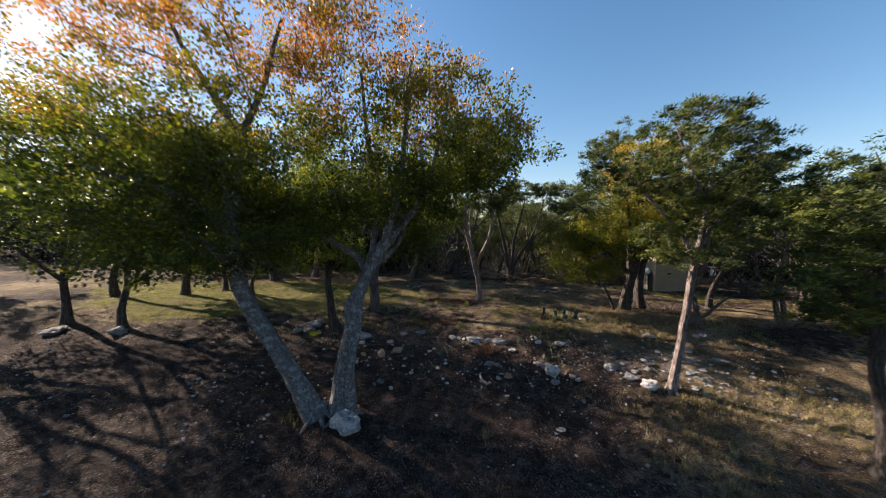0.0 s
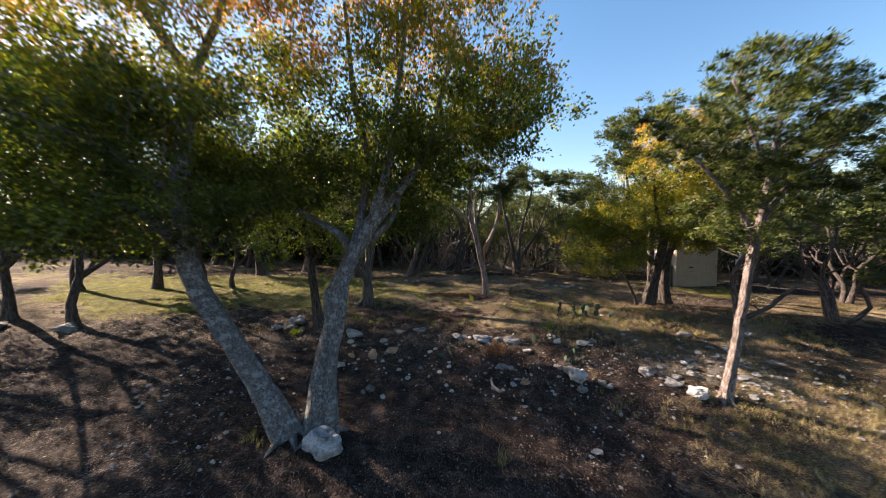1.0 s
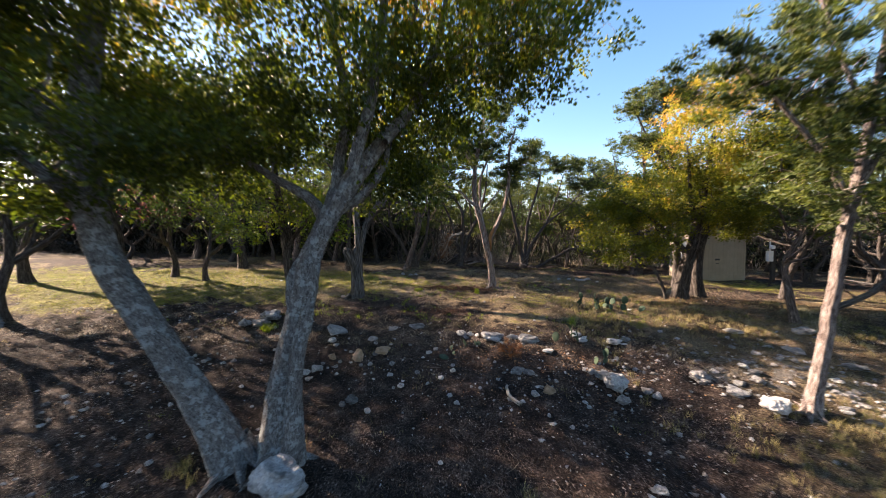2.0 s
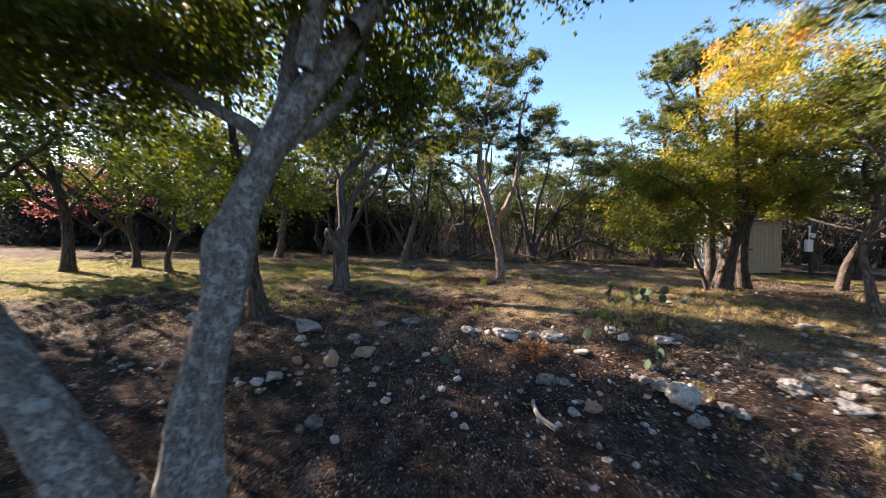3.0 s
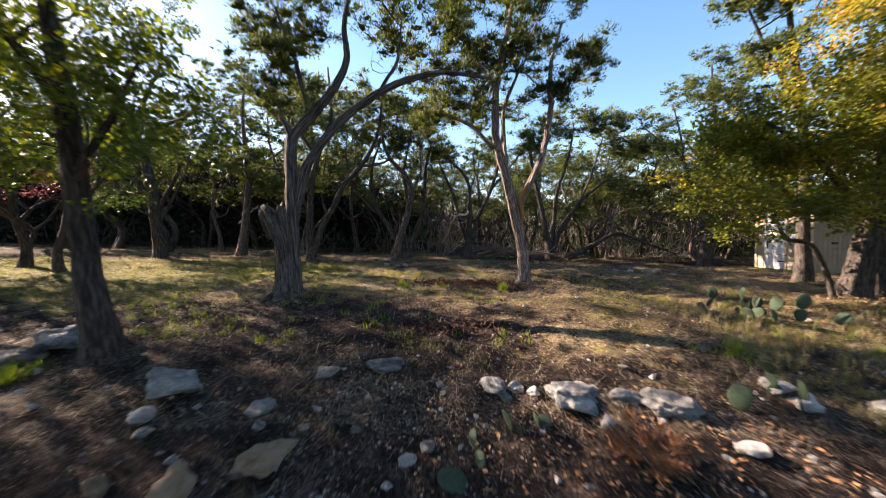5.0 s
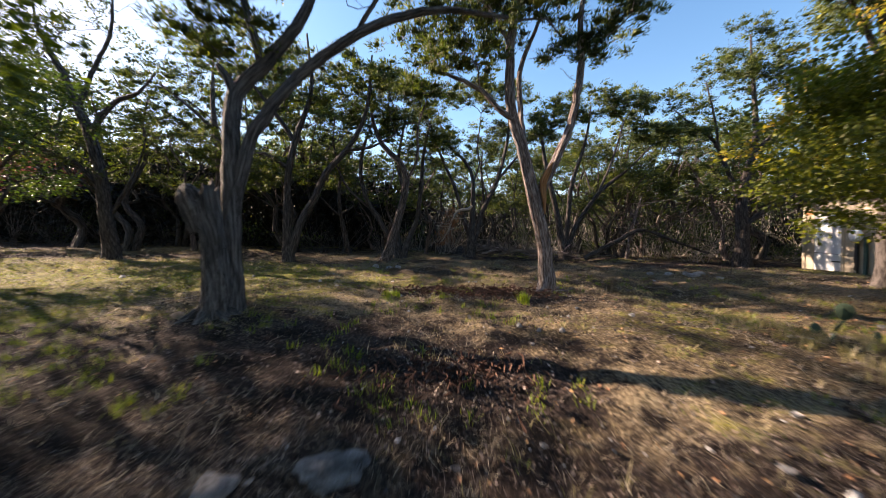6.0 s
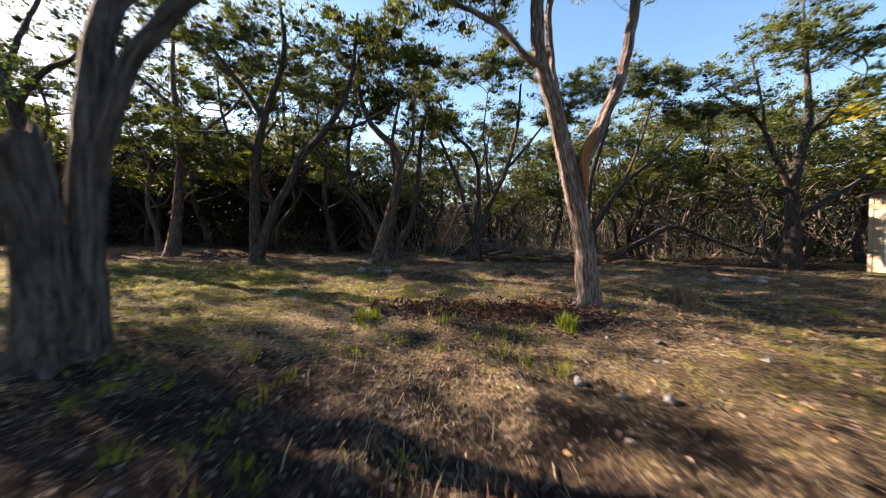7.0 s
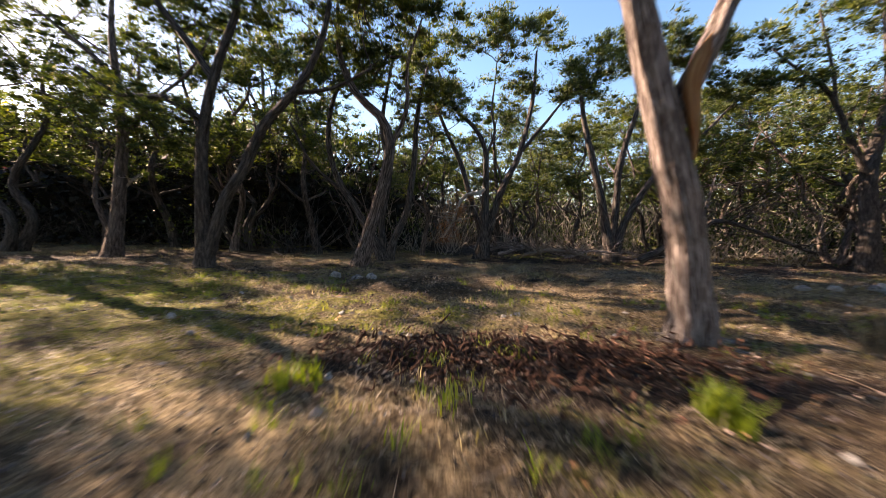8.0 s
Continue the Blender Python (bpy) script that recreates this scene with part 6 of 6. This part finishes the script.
# ---- litter, twigs and grass ----
def litter():
    g = np.random.default_rng(17)
    for name, n, size, mat, words in (("leaf_litter", 150000, 0.027, LITTER, "brown fallen oak leaves covering the woodland floor"),
                                      ("fallen_leaves", 9000, 0.036, LITTER_ORANGE, "fresh orange fallen oak leaves strewn on the ground")):
        x, y = g.uniform(-13, 12, n), 4.5 + 17.5 * g.random(n) ** 1.15
        if mat is LITTER_ORANGE:
            k = n // 3
            x[:k], y[:k] = g.normal(7.2, 2.2, k), g.normal(14.3, 0.9, k)
            q = k // 3
            x[k:k + q], y[k:k + q] = g.normal(1.8, 1.3, q), g.normal(10.6, 0.7, q)
        cv = cover_at(x, y)
        ok = g.random(n) < np.clip(1.05 - 0.8 * cv[:, 0] - 0.9 * cv[:, 1].clip(0) - 0.5 * cv[:, 2].clip(0), 0.7, 1)
        x, y = x[ok], y[ok]
        p = np.stack([x, y, ground_z(x, y) + g.uniform(0.003, 0.028, len(x))], 1)
        d = g.normal(size=(len(x), 3)) * (1, 1, 0.25)
        dd = d / np.linalg.norm(d, axis=1)[:, None]
        side = np.cross(dd, np.array([0, 0, 1.0]) + 0.4 * g.normal(size=d.shape))
        side /= np.linalg.norm(side, axis=1)[:, None]
        up = np.cross(side, dd)
        L = (size * g.uniform(0.5, 1.4, len(x)))[:, None]
        w, lift = L * 0.36, L * g.uniform(0.0, 0.4, len(x))[:, None]
        v = np.stack([p, p + dd * L * 0.45 + side * w + up * lift, p + dd * L + up * lift * 0.6, p + dd * L * 0.45 - side * w + up * lift], 1)
        b = np.arange(len(x))[:, None] * 4
        f = np.concatenate([b + np.array([0, 1, 2]), b + np.array([0, 2, 3])])
        ob = new(name, mesh_data(name, v.reshape(-1, 3), [(f, 0)], [mat]))
        tagged(ob, words, "leaves", kind="stuff")
    tubes = []
    for _ in range(1300):
        x, y = g.uniform(-9, 9), 5.5 + 17 * g.random() ** 1.2
        ln = g.uniform(0.06, 0.32)
        a = g.uniform(0, math.tau)
        b = a + g.normal() * 0.5
        q = [(x, y), (x + ln * 0.5 * math.cos(a), y + ln * 0.5 * math.sin(a))]
        q.append((q[1][0] + ln * 0.5 * math.cos(b), q[1][1] + ln * 0.5 * math.sin(b)))
        r = g.uniform(0.0015, 0.005)
        pts = [(u, w, 0, r) for u, w in q]
        tubes.append((pts, tube))
    lines = np.array([p for p, _ in tubes])
    lines[:, :, 2] = ground_z(lines[:, :, 0], lines[:, :, 1]) + 0.012
    made = [tube(l, g, 4) for l in lines]
    ob = new("fallen_twigs", tubes_mesh("fallen_twigs", made, TWIG))
    tagged(ob, "dry grey twigs scattered on the leaf litter", "twigs", kind="stuff")


litter()


def straw(name, words, seed, n, x0, x1, y0, y1, power, mat, low):
    """Loose dry stalks lying flat."""
    g = np.random.default_rng(seed)
    x, y = g.uniform(x0, x1, n), y0 + (y1 - y0) * g.random(n) ** power
    ok = g.random(n) < np.clip(0.5 + 0.5 * waves(x, y, 33, ((1.6, 1.0), (4.0, 0.8))) + low, 0.05, 1) * (1 - 0.95 * np.clip(mulch_at(x, y), 0, 1))
    x, y = x[ok], y[ok]
    n = len(x)
    a = g.uniform(0, math.tau, n)
    L = g.uniform(0.04, 0.14, n)
    p = np.stack([x, y, ground_z(x, y) + g.uniform(0.004, 0.035, n)], 1)
    d = np.stack([np.cos(a), np.sin(a), g.normal(size=n) * 0.35], 1) * L[:, None]
    sd = np.stack([-np.sin(a), np.cos(a), 0 * a], 1) * g.uniform(0.0009, 0.003, n)[:, None]
    v = np.stack([p - sd, p + sd, p + d], 1)
    ob = new(name, mesh_data(name, v.reshape(-1, 3), [(np.arange(n)[:, None] * 3 + np.array([0, 1, 2]), 0)], [mat]))
    tagged(ob, words, "straw", kind="stuff")


straw("straw", "loose dry straw and dead grass lying over the terrace", 18, 190000, -11, 11, 11.0, 21.5, 1.3, GRASS_PALE, 0.3)
straw("dry_needles", "dark brown dry needles and stalks over the bank", 28, 150000, -9, 9, 5.6, 12.2, 1.0, NEEDLE_BED, 0.2)


def blades(name, words, seed, x, y, per, height, wide, mat, lean=0.45):
    """Grass tufts: bent tapering blades at each place."""
    g = np.random.default_rng(seed)
    k = np.repeat(np.arange(len(x)), per)
    n = len(k)
    bx, by = x[k] + g.normal(size=n) * 0.035, y[k] + g.normal(size=n) * 0.035
    h = (height[k] if isinstance(height, np.ndarray) else height) * g.uniform(0.45, 1.25, n)
    a = g.uniform(0, math.tau, n)
    out = np.stack([np.cos(a), np.sin(a), 0 * a], 1) * (lean * g.uniform(0.2, 1.5, n) * h)[:, None]
    side = np.stack([-np.sin(a), np.cos(a), 0 * a], 1) * (wide * g.uniform(0.6, 1.3, n))[:, None]
    p = np.stack([bx, by, ground_z(bx, by) - 0.01], 1)
    up = np.array([0, 0, 1.0]) * h[:, None]
    v = np.stack([p - side, p + side, p + out * 0.35 + up * 0.6 + side * 0.75, p + out + up, p + out * 0.35 + up * 0.6 - side * 0.75], 1)
    b = np.arange(n)[:, None] * 5
    ob = new(name, mesh_data(name, v.reshape(-1, 3), [(b + np.array([0, 1, 2, 4]), 0), (b + np.array([4, 2, 3]), 0)], [mat]))
    return tagged(ob, words, "grass", kind="stuff")


def grasses():
    g = np.random.default_rng(19)
    n = 34000
    x, y = g.uniform(-17, 15, n), 7 + 19 * g.random(n)
    cv = cover_at(x, y)
    w = waves(x, y, 23, ((2.2, 1.0), (4.5, 0.8)))
    ok = g.random(n) < np.clip((cv[:, 0] - 0.28) * 0.9 + 0.35 * w, 0, 0.9)
    blades("dry_grass", "short dry yellow grass tufts on the terrace", 20, x[ok], y[ok], 5, 0.055 + 0.03 * w[ok].clip(-1, 1), 0.003, GRASS, 1.1)
    ok = g.random(n) < np.clip((cv[:, 1] - 0.2) * 1.1 + 0.25 * w, 0, 0.95)
    blades("green_grass", "short bright green grass in sunny patches", 21, x[ok], y[ok], 6, 0.05, 0.0035, GRASS_GREEN, 0.9)
    n = 900
    x, y = g.uniform(-5, 6, n), 12.3 + 7 * g.random(n) ** 1.3
    ok = g.random(n) < 0.3 + 0.5 * waves(x, y, 31, ((1.1, 1.0), (3.0, 0.6)))
    blades("green_tufts", "small fresh green tufts among dry straw", 25, x[ok], y[ok], 16, 0.085, 0.004, GRASS_GREEN, 0.7)
    n = 3600
    x, y = g.uniform(3.0, 11, n), g.uniform(5.5, 14.5, n)
    ok = g.random(n) < (0.25 + 0.5 * waves(x, y, 29, ((1.5, 1.0),))) * (x > 3.2 + 0.3 * (9 - y).clip(0))
    blades("tall_grass", "taller pale dry grass clumps among the stones", 22, x[ok], y[ok], 18, 0.13, 0.0032, GRASS, 0.6)


grasses()


def clump(name, words, seed, x, y, per, height, wide, mat, lean):
    g = np.random.default_rng(seed)
    ob = blades(name, words, seed, x + g.normal(size=6) * 0.07, y + g.normal(size=6) * 0.07, per, height, wide, mat, lean)
    ob["category"] = "plant"
    ob["kind"] = "thing"
    return ob


clump("grass_clump", "bright green grass clump in the sun", 71, 1.0, 15.25, 26, 0.17, 0.006, GRASS_GREEN, 0.5)
clump("grass_clump", "bright green grass clump in the sun", 72, -0.9, 15.5, 20, 0.13, 0.006, GRASS_GREEN, 0.5)
clump("weed", "pale dry feathery weed standing in the grass", 74, 2.68, 16.0, 15, 0.42, 0.003, GRASS_PALE, 0.55)
clump("grass_clump", "dry yellow grass clump beside the oak", 77, -3.4, 7.75, 26, 0.16, 0.003, GRASS, 0.8)
clump("grass_clump", "dry brown grass clump on the bank", 78, 0.9, 7.3, 20, 0.14, 0.003, GRASS, 0.9)
clump("grass_clump", "spiky green sedge clump beside prickly pear", 75, 3.1, 12.2, 10, 0.2, 0.006, GRASS_GREEN, 0.9)
clump("grass_clump", "low green weeds at the foot of limestone rocks", 76, -4.2, 11.6, 30, 0.14, 0.009, GRASS_GREEN, 0.8)


# ---- prickly pear ----
CACTUS = plain_material("cactus pad", (0.012, 0.03, 0.018), (0.036, 0.066, 0.034), 6.0, 0.85, 0.003, 45.0)


def pad_mesh():
    bm = bmesh.new()
    bmesh.ops.create_uvsphere(bm, u_segments=18, v_segments=10, radius=0.5)
    for v in bm.verts:
        v.co.y *= 0.14
        v.co.x *= 0.8 * (1 + 0.25 * v.co.z)
        v.co.z += 0.5
        v.co.y += 0.05 * math.sin(4 * v.co.z)
    for f in bm.faces:
        f.smooth = True
    me = bpy.data.meshes.new("pad")
    bm.to_mesh(me)
    bm.free()
    me.materials.append(CACTUS)
    return me


PAD = pad_mesh()


def cactus(x, y, seed, pads, size, flat=0.0, wide=0.7):
    g = np.random.default_rng(seed)
    root = tagged(empty("prickly_pear", x, y, float(ground_z(x, y)) - 0.02), "green prickly pear cactus with flat oval pads, low on the ground", "cactus", "prickly pears")
    ends = [(Vector((0, 0, 0)), 0.0, 0.0)]
    for k in range(pads):
        at, _, depth = ends[int(g.integers(0, len(ends)))] if k > pads * 0.45 else (Vector((g.normal() * size * wide, g.normal() * size * wide * 0.6, 0)), 0, 0)
        s = size * g.uniform(0.75, 1.15)
        m = Matrix.Translation(at) @ Euler((radians(g.normal() * 18 + flat), radians(g.normal() * 28), g.uniform(0, math.tau))).to_matrix().to_4x4() @ Matrix.Diagonal((s, s, s, 1))
        ob = piece("pad", PAD, root)
        ob.matrix_basis = m
        if depth < 2:
            ends.append((m @ Vector((0, 0, 0.93)), 0, depth + 1))


cactus(0.02, 10.62, 81, 4, 0.2, 62)
cactus(2.66, 11.4, 82, 6, 0.2)
cactus(3.15, 10.55, 83, 4, 0.18)
cactus(4.8, 13.6, 84, 14, 0.2, 0, 1.6)
cactus(4.25, 13.7, 85, 7, 0.17, 0, 1.2)
cactus(0.58, 11.08, 86, 3, 0.17)


# ---- torn bark and root heap ----
def bark_heap(x, y, seed, n, reach):
    g = np.random.default_rng(seed)
    root = tagged(empty("bark_heap", x, y, float(ground_z(x, y))), "heap of torn reddish bark and roots on the litter", "bark")
    made = []
    for _ in range(n):
        a = g.uniform(0, math.tau)
        s = np.array([g.normal() * reach, g.normal() * reach * 0.6, 0.02 + abs(g.normal()) * 0.03])
        d = np.array([math.cos(a), math.sin(a), g.uniform(0.0, 0.9)]) * g.uniform(0.03, 0.1)
        m = s + d * 0.5 + g.normal(size=3) * 0.02
        made.append(tube(smooth_line([(*s, 0.006), (*m, 0.008), (*(s + d), 0.003)], 0.05), g, 5, 0.2, 2))
    tagged(piece("shredded_bark", tubes_mesh("shredded_bark", made, TORN_BARK), root), kind="stuff")


def dead_frond(x, y, seed):
    """A dried reddish juniper bough lying on the litter."""
    g = np.random.default_rng(seed)
    root = tagged(empty("dead_bough", x, y, float(ground_z(x, y))), "dried reddish-brown juniper bough lying on the litter", "branch")
    made, tips = [], []
    for _ in range(14):
        a = g.uniform(0, math.tau)
        d = np.array([math.cos(a) * 0.3, math.sin(a) * 0.2, g.uniform(0.05, 0.3)]) * g.uniform(0.5, 1.0)
        made.append(tube(smooth_line([(0, 0, 0.01, 0.01), (*(d * 0.5 + g.normal(size=3) * 0.02), 0.007), (*d, 0.003)], 0.05), g, 4))
        tips += [d * k + g.normal(size=3) * 0.02 for k in (0.5, 0.7, 0.85, 1.0) for _ in range(16)]
    tagged(piece("branchwork", tubes_mesh("branchwork", made, BARK_JUNIPER), root), kind="stuff")
    p = np.array(tips)
    v, f = sprays(g, p, 0.07, p * 3, 0.0, 0.2)
    piece("foliage", mesh_data("foliage", v, [(f, 0)], [NEEDLE_DRY]), root)


dead_frond(1.3, 10.72, 91)
bark_heap(0.75, 15.85, 92, 420, 0.42)
bark_heap(-0.3, 15.95, 93, 240, 0.4)
bark_heap(-0.1, 12.8, 94, 160, 0.4)
